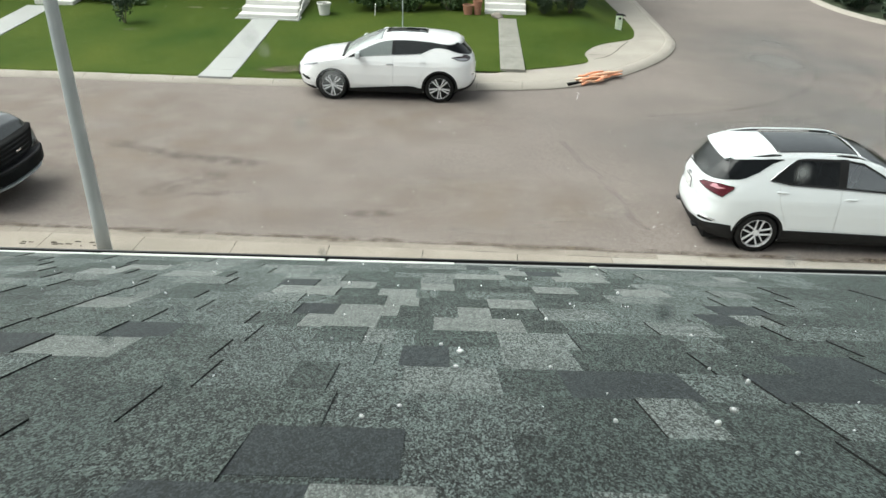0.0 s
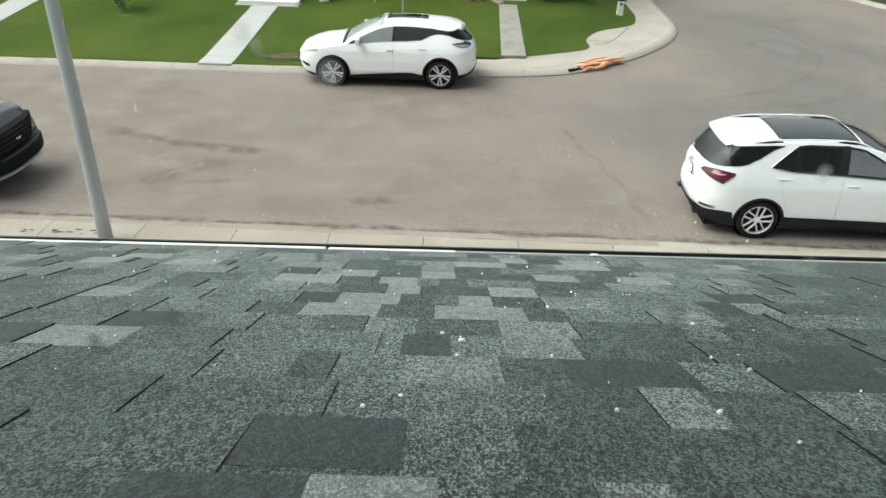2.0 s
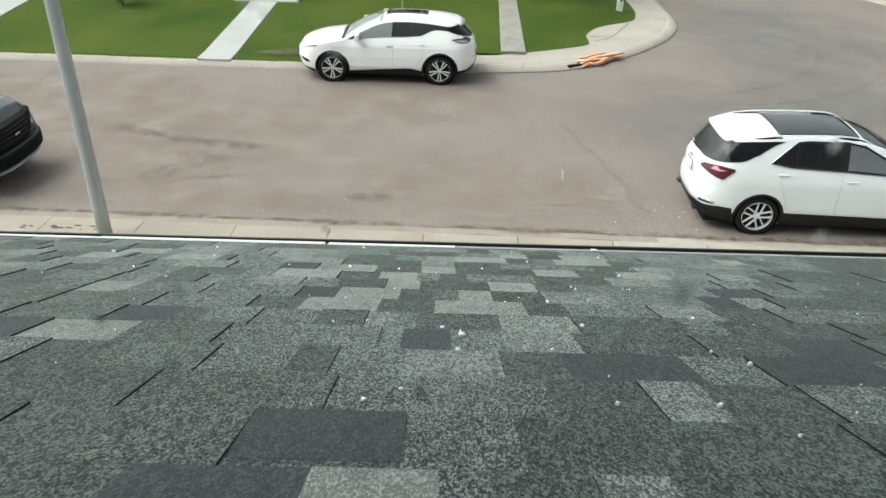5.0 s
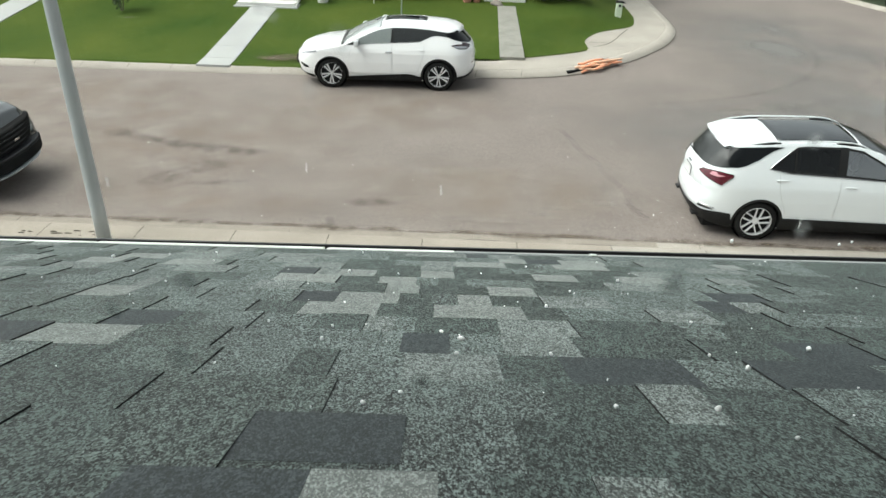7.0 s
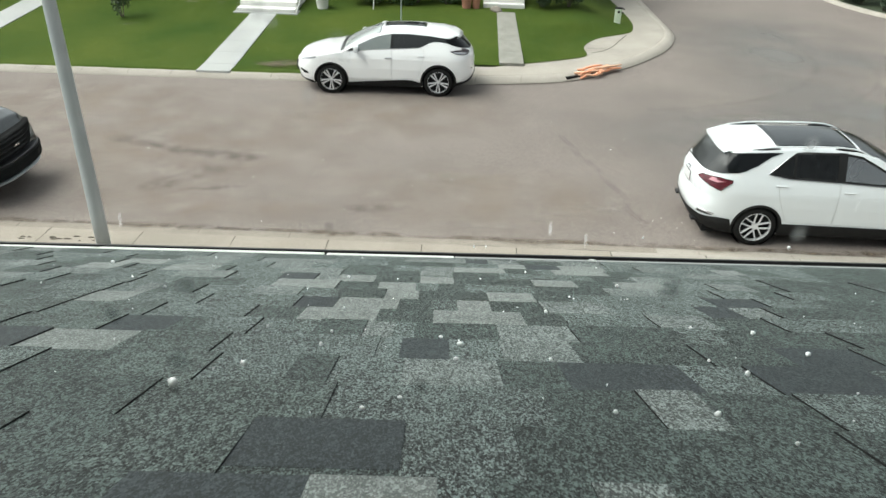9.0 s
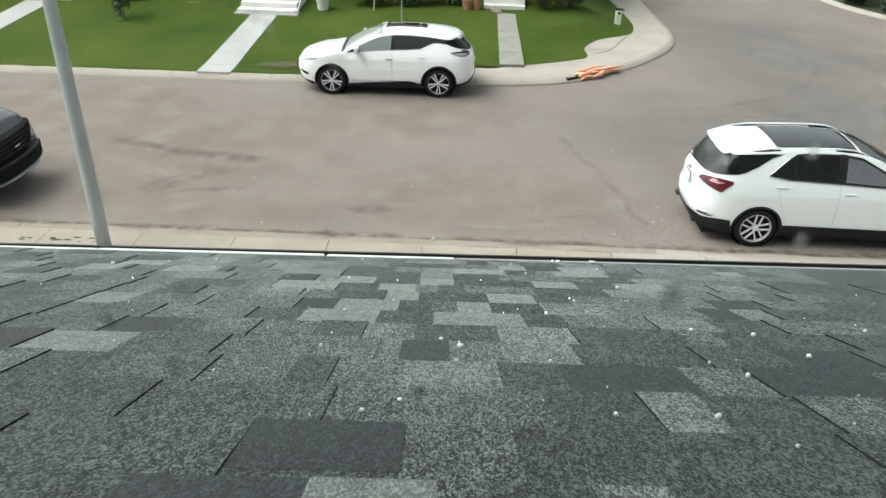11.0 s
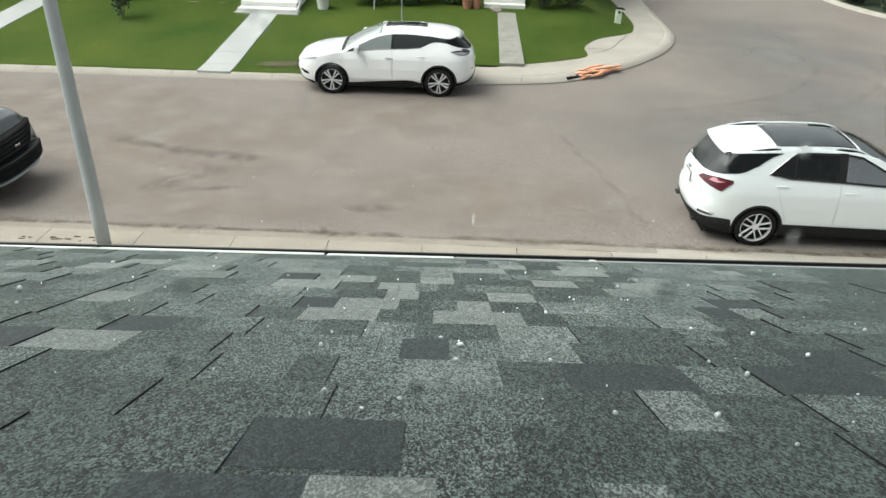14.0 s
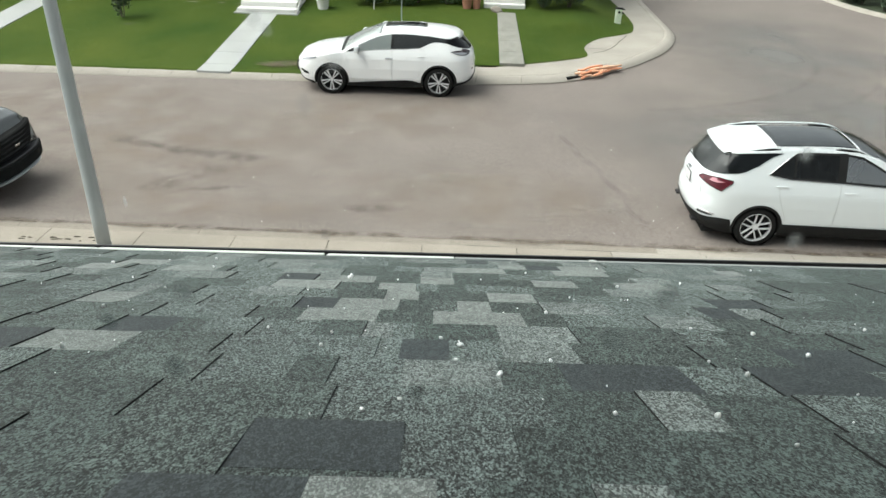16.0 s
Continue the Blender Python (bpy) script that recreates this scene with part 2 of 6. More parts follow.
def tube(bm, points, radii, sides=10):
    """A tube of changing radius along points."""
    rings = []
    pts = [Vector(p) for p in points]
    for i, p in enumerate(pts):
        d = (pts[min(i + 1, len(pts) - 1)] - pts[max(i - 1, 0)]).normalized()
        a = d.orthogonal().normalized()
        b = d.cross(a)
        rings.append([bm.verts.new(p + radii[i] * (math.cos(t) * a + math.sin(t) * b)) for t in (2 * math.pi * k / sides for k in range(sides))])
        if i and rings[-2]:
            u, v = rings[-2], rings[-1]
            # keep neighbouring rings aligned
            best = min(range(sides), key=lambda s: (v[s].co - u[0].co - (pts[i] - pts[i - 1])).length)
            rings[-1] = v = v[best:] + v[:best]
            if (v[1].co - u[1].co - (pts[i] - pts[i - 1])).length > (v[-1].co - u[1].co - (pts[i] - pts[i - 1])).length:
                rings[-1] = v = [v[0]] + v[:0:-1]
            for k in range(sides):
                bm.faces.new((u[k], u[(k + 1) % sides], v[(k + 1) % sides], v[k]))
    bm.faces.new(rings[0])
    bm.faces.new(rings[-1])


def lathe(bm, profile, axis="Z", sides=24, m=None, caps=True):
    """A turned form: profile rows are (radius, height)."""
    rings = []
    for r, h in profile:
        ring = []
        for k in range(sides):
            t = 2 * math.pi * k / sides
            c = (r * math.cos(t), r * math.sin(t), h) if axis == "Z" else (r * math.cos(t), h, r * math.sin(t))
            v = Vector(c)
            ring.append(bm.verts.new(m @ v if m else v))
        rings.append(ring)
    for u, v in zip(rings, rings[1:]):
        for k in range(sides):
            bm.faces.new((u[k], u[(k + 1) % sides], v[(k + 1) % sides], v[k]))
    for ring in (rings[0], rings[-1]) if caps else ():
        bm.faces.new(ring)


def ribbon(bm, path, steps):
    """Sweeps a profile, rows of (offset to the left, height), along a flat path."""
    pts = [Vector((x, y, 0)) for x, y in path]
    rows = []
    for i, p in enumerate(pts):
        d = (pts[min(i + 1, len(pts) - 1)] - pts[max(i - 1, 0)]).normalized()
        left = Vector((-d.y, d.x, 0))
        rows.append([bm.verts.new(p + left * o + Vector((0, 0, z))) for o, z in steps])
    for u, v in zip(rows, rows[1:]):
        for k in range(len(steps) - 1):
            bm.faces.new((u[k], v[k], v[k + 1], u[k + 1]))


def outline(bm, pts, z, depth=0.0):
    """A flat slab with the given outline."""
    f = bm.faces.new([bm.verts.new((x, y, z)) for x, y in pts])
    if depth:
        g = bmesh.ops.extrude_face_region(bm, geom=[f])
        bmesh.ops.translate(bm, verts=[v for v in g["geom"] if isinstance(v, bmesh.types.BMVert)], vec=(0, 0, -depth))
    return f


def arc(cx, cy, r, a0, a1, n=14):
    return [(cx + r * math.cos(radians(a0 + (a1 - a0) * i / n)), cy + r * math.sin(radians(a0 + (a1 - a0) * i / n))) for i in range(n + 1)]


def uneven(bm, amount, size):
    for v in bm.verts:
        v.co.z += amount * noise.noise(v.co / size)


# ---- the street ----
KERB_NEAR = 11.417
bm = bmesh.new()
bmesh.ops.create_grid(bm, x_segments=4, y_segments=4, size=900)
bmesh.ops.translate(bm, verts=bm.verts, vec=(0, 100, -0.06))
tagged(part("ground", bm, SOIL), "bare brown soil under the lawns and far around", "ground", kind="structure")

bm = bmesh.new()
for x0, x1, y0, y1, nx, ny in ((-70, 70, KERB_NEAR - 0.3, 28.0, 90, 10), (5, 26, 28.0, 90, 12, 40)):
    g = bmesh.ops.create_grid(bm, x_segments=nx, y_segments=ny, size=1)
    bmesh.ops.transform(bm, verts=g["verts"], matrix=Matrix.Translation(((x0 + x1) / 2, (y0 + y1) / 2, 0)) @ Matrix.Diagonal(((x1 - x0) / 2, (y1 - y0) / 2, 1, 1)))
uneven(bm, 0.006, 2.5)
tagged(part("road", bm, ASPHALT, smooth=True), "worn pinkish grey asphalt street with dark stains", "road", kind="structure")

def smooth(path, n=5):
    """Rounds a flat path that is given by a few points."""
    out = []
    for i in range(len(path) - 1):
        p = [Vector(path[min(max(k, 0), len(path) - 1)]) for k in (i - 1, i, i + 1, i + 2)]
        far = (p[2] - p[1]).length > 6
        for k in range(1 if far else n):
            t = k / n
            out.append(tuple(0.5 * (2 * p[1] + (p[2] - p[0]) * t + (2 * p[0] - 5 * p[1] + 4 * p[2] - p[3]) * t * t + (3 * p[1] - p[0] - 3 * p[2] + p[3]) * t ** 3)))
    return out + [path[-1]]


# kerb line of the opposite block: along the street, round the corner, up the side street
EDGE = [(-70, 19.9), (-30, 20.02), (-13.0, 20.11), (-9.3, 20.17), (-6.3, 20.23), (-4.0, 20.32), (-2.0, 20.42), (0.0, 20.53), (0.6, 20.60), (1.34, 20.73), (2.2, 20.92), (2.91, 21.18), (3.79, 21.72), (4.48, 22.38), (5.21, 23.10), (5.89, 23.95),
        (6.6, 25.0), (7.15, 26.2), (7.45, 27.3), (7.52, 28.5), (7.5, 30), (7.48, 36), (7.47, 90)]
EDGE = [EDGE[0], EDGE[1]] + smooth(EDGE[2:-1]) + [EDGE[-1]]


def kerb_y(x):
    """The street side of the far kerb, west of the corner."""
    return float(np.interp(x, [p[0] for p in EDGE[:40]], [p[1] for p in EDGE[:40]]))


bm = bmesh.new()
ribbon(bm, EDGE, [(-0.02, -0.03), (0.0, 0.014), (0.06, 0.05), (0.12, 0.09), (0.20, 0.118), (0.30, 0.128), (0.40, 0.132), (0.41, 0.0)])
tagged(part("kerb", bm, CONCRETE, smooth=True), "pale concrete kerb round the street corner", "kerb", kind="structure")
# pavement behind the kerb, from the parked car round the corner
walk_in = [(-4.0, 21.85), (0.4, 21.9), (1.05, 22.05), (1.83, 22.4), (3.08, 23.03), (3.82, 23.59), (3.85, 24.58), (4.19, 25.45), (4.66, 26.07), (5.72, 26.89), (6.03, 27.72), (6.15, 28.85), (6.1, 31), (5.95, 34.4), (5.9, 90)]
walk_in = smooth(walk_in[:-1]) + [walk_in[-1]]
walk_out = [(x, y) for x, y in EDGE if x > -3.9]


def inset(path, d):
    out = []
    for i, (x, y) in enumerate(path):
        a, b = Vector(path[max(i - 1, 0)]), Vector(path[min(i + 1, len(path) - 1)])
        t = (b - a).normalized()
        out.append((x - t.y * d, y + t.x * d))
    return out


bm = bmesh.new()
outline(bm, [(-4.0, 20.9)] + inset(walk_out, 0.405) + walk_in[::-1], 0.134, 0.12)
tagged(part("pavement", bm, CONCRETE), "pale concrete pavement widening round the corner", "pavement", kind="structure")

# lawns of the opposite houses, rising to the house fronts
def lawn_z(x, y):
    reach = 1.0 if x < -3.99 else min(1.0, max(0.0, (pavement_edge(y) - x) / 2.2))
    return 0.146 + 0.0623 * max(0, y - 21.1) * reach * reach * (3 - 2 * reach) + 0.010 * noise.noise((x * 2.2, y * 2.2, 0)) + 0.012 * noise.noise((x * 0.6, y * 0.6, 3))


def lawn(x_left, x_right, y0, y1, cols, rows, label):
    bm = bmesh.new()
    grid = []
    for j in range(rows + 1):
        a, b = x_left, x_right(y0 + (y1 - y0) * j / rows)
        line = []
        for i in range(cols + 1):
            x = a + (b - a) * i / cols
            front = min(y0, kerb_y(x) + 0.25 + 0.03 * noise.noise((x * 2.5, 0, 5))) if x_left < -10 else y0
            y = front + (y1 - front) * (j / rows) ** (1.3 if x_left < -10 else 1.0)
            line.append(bm.verts.new((x, y, lawn_z(x, y) + (0.012 if 0 < j < 3 else 0.0) - (0.05 if j == 0 else 0))))
        grid.append(line)
    for u, v in zip(grid, grid[1:]):
        for i in range(cols):
            bm.faces.new((u[i], u[i + 1], v[i + 1], v[i]))
    return tagged(part("lawn", bm, GRASS, smooth=True), label, "lawn", kind="structure")


def pavement_edge(y):
    return float(np.interp(y, [p[1] for p in walk_in], [p[0] for p in walk_in]))


lawn(-38, lambda y: -4.0, 20.86, 31, 200, 50, "mown green lawn rising to the opposite house")
lawn(-4.0, pavement_edge, 21.85, 34.4, 70, 60, "green corner lawn beside the side street")


def tufts(name, n, spots, label):
    """Blades of grass standing on a lawn."""
    rnd = random.Random(5)
    verts, faces = [], []
    while len(faces) < n:
        x, y, z = spots(rnd)
        if x is None:
            continue
        h, a = rnd.uniform(0.006, 0.020), math.atan2(1, 0) + rnd.uniform(-1, 1)
        dx, dy = 0.012 * math.cos(a), 0.012 * math.sin(a)
        lx, ly = rnd.uniform(-0.06, 0.06), rnd.uniform(-0.06, 0.06)
        k = len(verts)
        verts += [(x - dx, y - dy, z), (x + dx, y + dy, z), (x + lx, y + ly, z + h)]
        faces.append((k, k + 1, k + 2))
    me = bpy.data.meshes.new(name)
    me.from_pydata(verts, [], faces)
    me.materials.append(BLADE)
    return tagged(new(name, me), label, "grass", kind="stuff")


def left_spot(r):
    x, y = r.uniform(-24, -3.95), r.uniform(20.45, 27.4)
    return (None, 0, 0) if -7.52 < x < -6.55 or -15.8 < x < -14.75 or y < kerb_y(x) + 0.27 else (x, y, lawn_z(x, y) - 0.01)


def right_spot(r):
    x, y = r.uniform(-4.0, 6.1), r.uniform(21.9, 31)
    return (None, 0, 0) if 1.0 < x < 1.8 or x > pavement_edge(y) else (x, y, lawn_z(x, y) - 0.01)


tufts("grass", 30000, left_spot, "short green grass blades on the lawn")
tufts("grass", 14000, right_spot, "short green grass blades on the corner lawn")

# front walks of the opposite houses
for x0, x1, xt, y0, y1, m, lab in ((-7.50, -6.56, 0.02, 20.38, 26.4, PALE_CONCRETE, "straight pale concrete front walk across the lawn"),
                                   (-15.75, -14.80, 0.0, 20.5, 27.0, PALE_CONCRETE, "pale concrete front walk of the next house"),
                                   (1.03, 1.76, 0.05, 22.12, 27.6, PATH_CONCRETE, "worn narrow concrete garden path")):
    cuts = ([y0, 21.1] if y0 < 21 else [y0]) + [0.0]
    n = int((y1 - cuts[-2]) / 1.05)
    cuts = cuts[:-1] + [cuts[-2] + (y1 - cuts[-2]) * (i + 1) / n for i in range(n)]
    n = len(cuts) - 1
    w = tagged(new("front_walk"), lab, "path", kind="structure")
    for i in range(n):
        a, b = cuts[i], cuts[i + 1]
        h = (b - a) / 2 - 0.003
        zc = (0.135 if x0 < 0 else 0.128) + 0.0623 * max(0, (a + b) / 2 - 21.1)
        boxed("slab", (x0 + xt * i / n, x1 - xt * i / n, -h, h, -0.1, 0.032 + 0.004 * math.sin(7 * i)), m, w, 0.008, "", Matrix.Translation((0, (a + b) / 2, zc)) @ Matrix.Rotation(0.0622 if b > 21.4 else 0.0, 4, "X"))

# near side: gutter pan, kerb and pavement, cast in lengths
pan = tagged(new("gutter_pan"), "dirty concrete gutter pan along the kerb", "gutter", kind="structure")
near = tagged(new("near_pavement"), "pale concrete kerb and pavement cast in slabs", "pavement", kind="structure")
PITCH = 1.585
for i in range(-22, 24):
    x0 = -0.59 + PITCH * i
    fresh = x0 > 1.6
    bm = bmesh.new()
    ribbon(bm, [(x0 + PITCH - 0.006, KERB_NEAR), (x0 + 0.006, KERB_NEAR)], [(0.0, 0.008), (0.27, 0.004), (0.30, 0.03), (0.35, 0.10), (0.42, 0.118), (1.75, 0.145), (1.76, 0.0)])
    part("kerb_slab", bm, CONCRETE if fresh else SLAB, near)
    if not fresh:
        boxed("pan_slab", (x0 + 0.86, x0 + 0.85 + PITCH, KERB_NEAR - 0.265, KERB_NEAR + 0.01, -0.05, 0.016), OLD_CONCRETE, pan, 0.004)
HEAPS = (-7.6, -7.3, -7.15, -6.7, -6.6, -6.2, -6.2, -5.6)
for k, (xa, xb, wob) in enumerate(((-8.2, -5.2, 0.5), (-5.2, -3.4, 0.2), (0.6, 3.0, 0.5), (-2.2, -0.2, 0.25))):
    bm = bmesh.new()
    rnd = random.Random(k)
    for i in range(34):
        if rnd.random() < wob:
            x, y = rnd.choice(HEAPS) + rnd.gauss(0, 0.12) if k == 0 else rnd.uniform(xa, xb), KERB_NEAR - 0.285 + rnd.uniform(-0.03, 0.04) - (rnd.uniform(0.40, 0.53) if k == 0 else 0)
            s = rnd.uniform(0.012, 0.045)
            lathe(bm, [(s, 0.0), (s * 0.7, 0.012), (s * 0.2, 0.018)], sides=7, m=Matrix.Translation((x, y, 0.024 if k else 0.122)) @ Matrix.Diagonal((1.8, 0.4, 1, 1)))
    tagged(part("gutter_dirt", bm, JOINT), "dark leaf litter lying along the kerb", "dirt", kind="stuff")

# the block on the other side of the side street
EDGE2 = [(15.6, 90), (15.7, 45), (15.9, 37.0)] + arc(24.4, 36.0, 8.5, 180, 270, 16) + [(70, 27.5)]
bm = bmesh.new()
ribbon(bm, EDGE2, [(-0.02, -0.03), (0.0, 0.012), (0.08, 0.10), (0.12, 0.13), (0.26, 0.135), (0.27, 0)])
tagged(part("kerb", bm, CONCRETE), "concrete kerb on the far side of the side street", "kerb", kind="structure")
bm = bmesh.new()
outline(bm, inset(EDGE2, 0.25) + [(70, 90)], 0.12, 0.1)
tagged(part("lawn", bm, SHADED_VERGE), "grass verge across the side street, coloured dark as in hedge shade", "lawn", kind="structure")

# ---- own house: shingled roof below the window ----
STEP, START = 0.143, 0.5795
up = ACROSS.cross(DOWNHILL)
base = Vector((0, 0, 6.2336)) - up * RISE
ROOF = Matrix((ACROSS, DOWNHILL, up)).transposed().to_4x4()
ROOF.translation = base


def eave(x):
    return 2.625 + 0.0225 * x


def at_roof(x, s, z=0.0):
    return ROOF @ Vector((x, s, z))


WIDE = 4.6
bm = bmesh.new()
vs = [[bm.verts.new((x, s, z)) for x, s in ((-WIDE, -0.35), (WIDE, -0.35), (WIDE, eave(WIDE)), (-WIDE, eave(-WIDE)))] for z in (-0.006, -0.14)]
bm.faces.new(vs[0]), bm.faces.new(vs[1][::-1])
for i in range(4):
    bm.faces.new((vs[0][i], vs[1][i], vs[1][(i + 1) % 4], vs[0][(i + 1) % 4]))
roof = part("roof", bm, BITUMEN)
roof.matrix_world = ROOF
tagged(roof, "dark grey laminated asphalt shingle roof scattered with hail", "roof", kind="structure")

# shingle tabs: one butt-ended wedge a tab, one unit wide
TAB = {}


def tab_mesh(tone, length):
    key = (tone, round(length, 3))
    if key not in TAB:
        me = bpy.data.meshes.new("shingle")
        L = length
        me.from_pydata([(0, -0.03, -0.002), (1, -0.03, -0.002), (1, L, -0.001), (0, L, -0.001), (0, -0.03, 0.0), (1, -0.03, 0.0), (1, L, 0.0052), (0, L, 0.0052)], [],
                       [(0, 3, 2, 1), (4, 5, 6, 7), (0, 1, 5, 4), (1, 2, 6, 5), (2, 3, 7, 6), (3, 0, 4, 7)])
        me.materials.append(TONES[tone])
        me.materials.append(BITUMEN)
        for p in me.polygons:
            p.material_index = 0 if p.index == 1 else 1
        TAB[key] = me
    return TAB[key]


LOOSE = {"v": [], "f": [], "t": []}
rnd = random.Random(11)


def lay(k, x0, x1, tone, raised, single):
    x0, x1 = max(x0, -WIDE), min(x1, WIDE)
    s0 = START + STEP * k
    length = min(STEP, eave((x0 + x1) / 2) - s0)
    if length < 0.01:
        return
    lift = (0.0024 if raised else 0.0) + rnd.uniform(0, 0.0004)
    gap = 0.0
    if (k, tone) == (0, "D"):
        # its upper end is worn to the speckled layer
        lay(k, x0, x1, "d", False, False)
        s0, length, lift = s0 + 0.054, length - 0.054, lift + 0.0022
    if single:
        ob = new("shingle", tab_mesh(tone, length))
        ob.parent = roof
        ob.location, ob.scale = (x0 + gap, s0 + rnd.uniform(-0.001, 0.001), lift), (x1 - x0 - 2 * gap, 1, 1)
        ob.rotation_euler = (0, 0, rnd.uniform(-0.004, 0.004))
    else:
        b = len(LOOSE["v"])
        LOOSE["v"] += [(x0, s0 - 0.03, lift), (x1, s0 - 0.03, lift), (x1, s0 + length, lift + 0.0052), (x0, s0 + length, lift + 0.0052),
                       (x0, s0 - 0.03, lift - 0.004), (x1, s0 - 0.03, lift - 0.004), (x1, s0 + length, lift - 0.002), (x0, s0 + length, lift - 0.002)]
        LOOSE["f"] += [(b, b + 1, b + 2, b + 3), (b, b + 4, b + 5, b + 1), (b + 1, b + 5, b + 6, b + 2), (b + 2, b + 6, b + 7, b + 3), (b + 3, b + 7, b + 4, b)]
        LOOSE["t"] += [tone] + ["edge"] * 4


def course(k, text=""):
    """One course of tabs: the right end of each in millimetres, its tone, and + where it is the raised layer."""
    ends = []
    for word in text.split():
        cut = len(word.rstrip("+").rstrip("DdnmlL"))
        ends.append((float(word[:cut]) / 1000, word[cut], word.endswith("+")))
    left = ends[0][0] - 0.14 if ends else -1.9 + rnd.uniform(0, 0.1)
    x, before = left, False
    for end, tone, raised in ends:
        if raised and before and end < 0:
            # the lower layer shows between two raised tabs
            lay(k, x, x + 0.45 * (end - x), tone, False, True)
            x += 0.45 * (end - x)
        lay(k, x, end, tone, raised, True)
        x, before = end, raised
    near_row = not text and k >= 12
    while x < WIDE:
        w = rnd.uniform(0.07, 0.19)
        lay(k, x, x + w, rnd.choice("Ddddmmml"), rnd.random() < 0.45, near_row and x < 1.9)
        x += w
    x = left
    while x > -WIDE:
        # near-left filler tabs get darker tones, for light falling off towards the corner
        w = rnd.uniform(0.07, 0.19)
        lay(k, x - w, x, rnd.choice("Dddnnnnm" if k < 3 else "Ddmmmmll"), rnd.random() < 0.45, False)
        x -= w


# right-hand and near-left tabs are also toned down for the lens's light fall-off
for k in range(-6, -1):
    course(k)
course(-1, "-240d -97D 4L 45m 127d 189l 256d 374d")
course(0, "-397d+ -296d -174n+ -27D 78m 198d 299d 399d 524d+")
course(1, "-424d -318d+ -225n -113n+ -38m 75m 127m 236d 304l+ 422d 557m+")
course(2, "-523m+ -420d -289n+ -183m -130d+ -41m 84l 167d 330D 421m 587D+ 710m")
course(3, "-684m -592D+ -451L -315n+ -223m -85m+ -51m 21D 47m 98m 208l 392d 515d+ 646D 774d+")
course(4, "-705n+ -536n+ -434D -384d -300m+ -198m -118d+ -70l -34m 105d 231l 412d+ 476m+ 562d 685d 873d+")
course(5, "-777n -705n+ -520n+ -342m+ -249d -108L -5d 163L 240d 403m 513l+ 632d 826m+ 958m")
course(6, "-909m -808d -715m+ -621L -568m -471m+ -282m+ -203D -77L -9d 43m 111L 217d 354l+ 424m 547m 620D 693l 845d+ 1003d")
course(7, "-951m+ -855d -722m+ -665m -620l -529d+ -406m -303l+ -218m -114d+ -39L 36d 115d 220L 299d 412m 616m 734D 869m+ 1026d+ 1145m+")
course(8, "-1003l -916m+ -813d -725m+ -629m -469d -392m -240L+ -141d -50L 4m 71d 235m 413d 558l 680m 777m+ 851d 947m+ 1099d+ 1238d+")
course(9, "-1103m -1012d+ -875l -758m+ -677m -538l+ -407m -315D+ -256l -161L -43d 45L 252d 365L 474d 605L 726m 823l+ 912d 1039d+ 1179d 1332m+")
course(10, "-1197m -1100l+ -994d -880L -860d+ -758m -614L -580d+ -431m -332l -265l+ -47d 43l 174d 271m 437m 552d 659l 782m 927m 1029d+ 1194d 1425d+")
course(11, "-1181d+ -1068m -943d+ -808L -751m -632l -497m+ -373l -269m -129d -40m 52l 203L 290d 348m 511L 603d 756m 921l 995m 1165m 1334d 1519d")
course(12, "-1356l -1255d+ -1061m -978m+ -821d -637l -563m+ -323l -156m -60d 59d 196m 282L 389D 534L 642m 745l+ 893m 977L 1089d 1201m 1350d 1612d")
course(13, "-1396m+ -1260l -1104d+ -870m -762m+ -616l -342d -107m -9l 97l 172D 276l 420d 561l 768m+ 935m 1014d 1231m 1330d 1706d")
course(14, "-1353m -1053l -793d -552m -351m -65l 51m 188m 277D 455l 656m 859d 1061m 1284m 1466d 1750d")
course(15)
me = bpy.data.meshes.new("shingle_field")
me.from_pydata(LOOSE["v"], [], LOOSE["f"])
slots = list("DdnmlL") + ["edge"]
for s in slots:
    me.materials.append(TONES.get(s, BITUMEN))
for p, t in zip(me.polygons, LOOSE["t"]):
    p.material_index = slots.index(t)
field = new("shingle_field", me)
field.parent = roof
field["kind"] = "stuff"

# drip edge in overlapping lengths, and the gutter hung before it
drip = tagged(new("drip_edge"), "white metal drip edge in overlapping lengths", "flashing", kind="structure")
drip.matrix_world = ROOF
for i, (a, b) in enumerate(((-WIDE, -1.215), (-1.200, -0.405), (-0.392, 0.06), (0.063, 1.30), (1.31, WIDE))):
    bm = bmesh.new()
    box(bm, a, b, 0.001, 0.068 if i < 3 else 0.055, -0.03, 0.0068 + 0.0012 * (i % 2) if i < 3 else 0.0066, 0.002)
    # the two right-hand lengths are greyer
    ob = part("length", bm, DRIP if i < 3 else DULLDRIP, drip)
    ob.rotation_euler = (0, 0, math.atan(0.0225))
    ob.location = (0, eave(0), 0)
boxed("lap", (0.540, 0.560, 2.615, 2.655, 0.0066, 0.0125), DRIP, drip, 0.001)
gutter = tagged(new("roof_gutter"), "dark metal roof gutter under the eave", "gutter", kind="structure")
gutter.matrix_world = at_and = Matrix.Translation(at_roof(0, eave(0))) @ pose(0, 0, 0, 0, 0.48, TURN + 1.2)
bm = bmesh.new()
prof = [(0.02, -0.02), (0.02, -0.11), (0.10, -0.12), (0.135, -0.085), (0.14, -0.056), (0.148, -0.056), (0.148, -0.09), (0.105, -0.127), (0.012, -0.118), (0.012, -0.02)]
rows = [[bm.verts.new((x, y, z)) for y, z in prof] for x in (-WIDE, WIDE)]
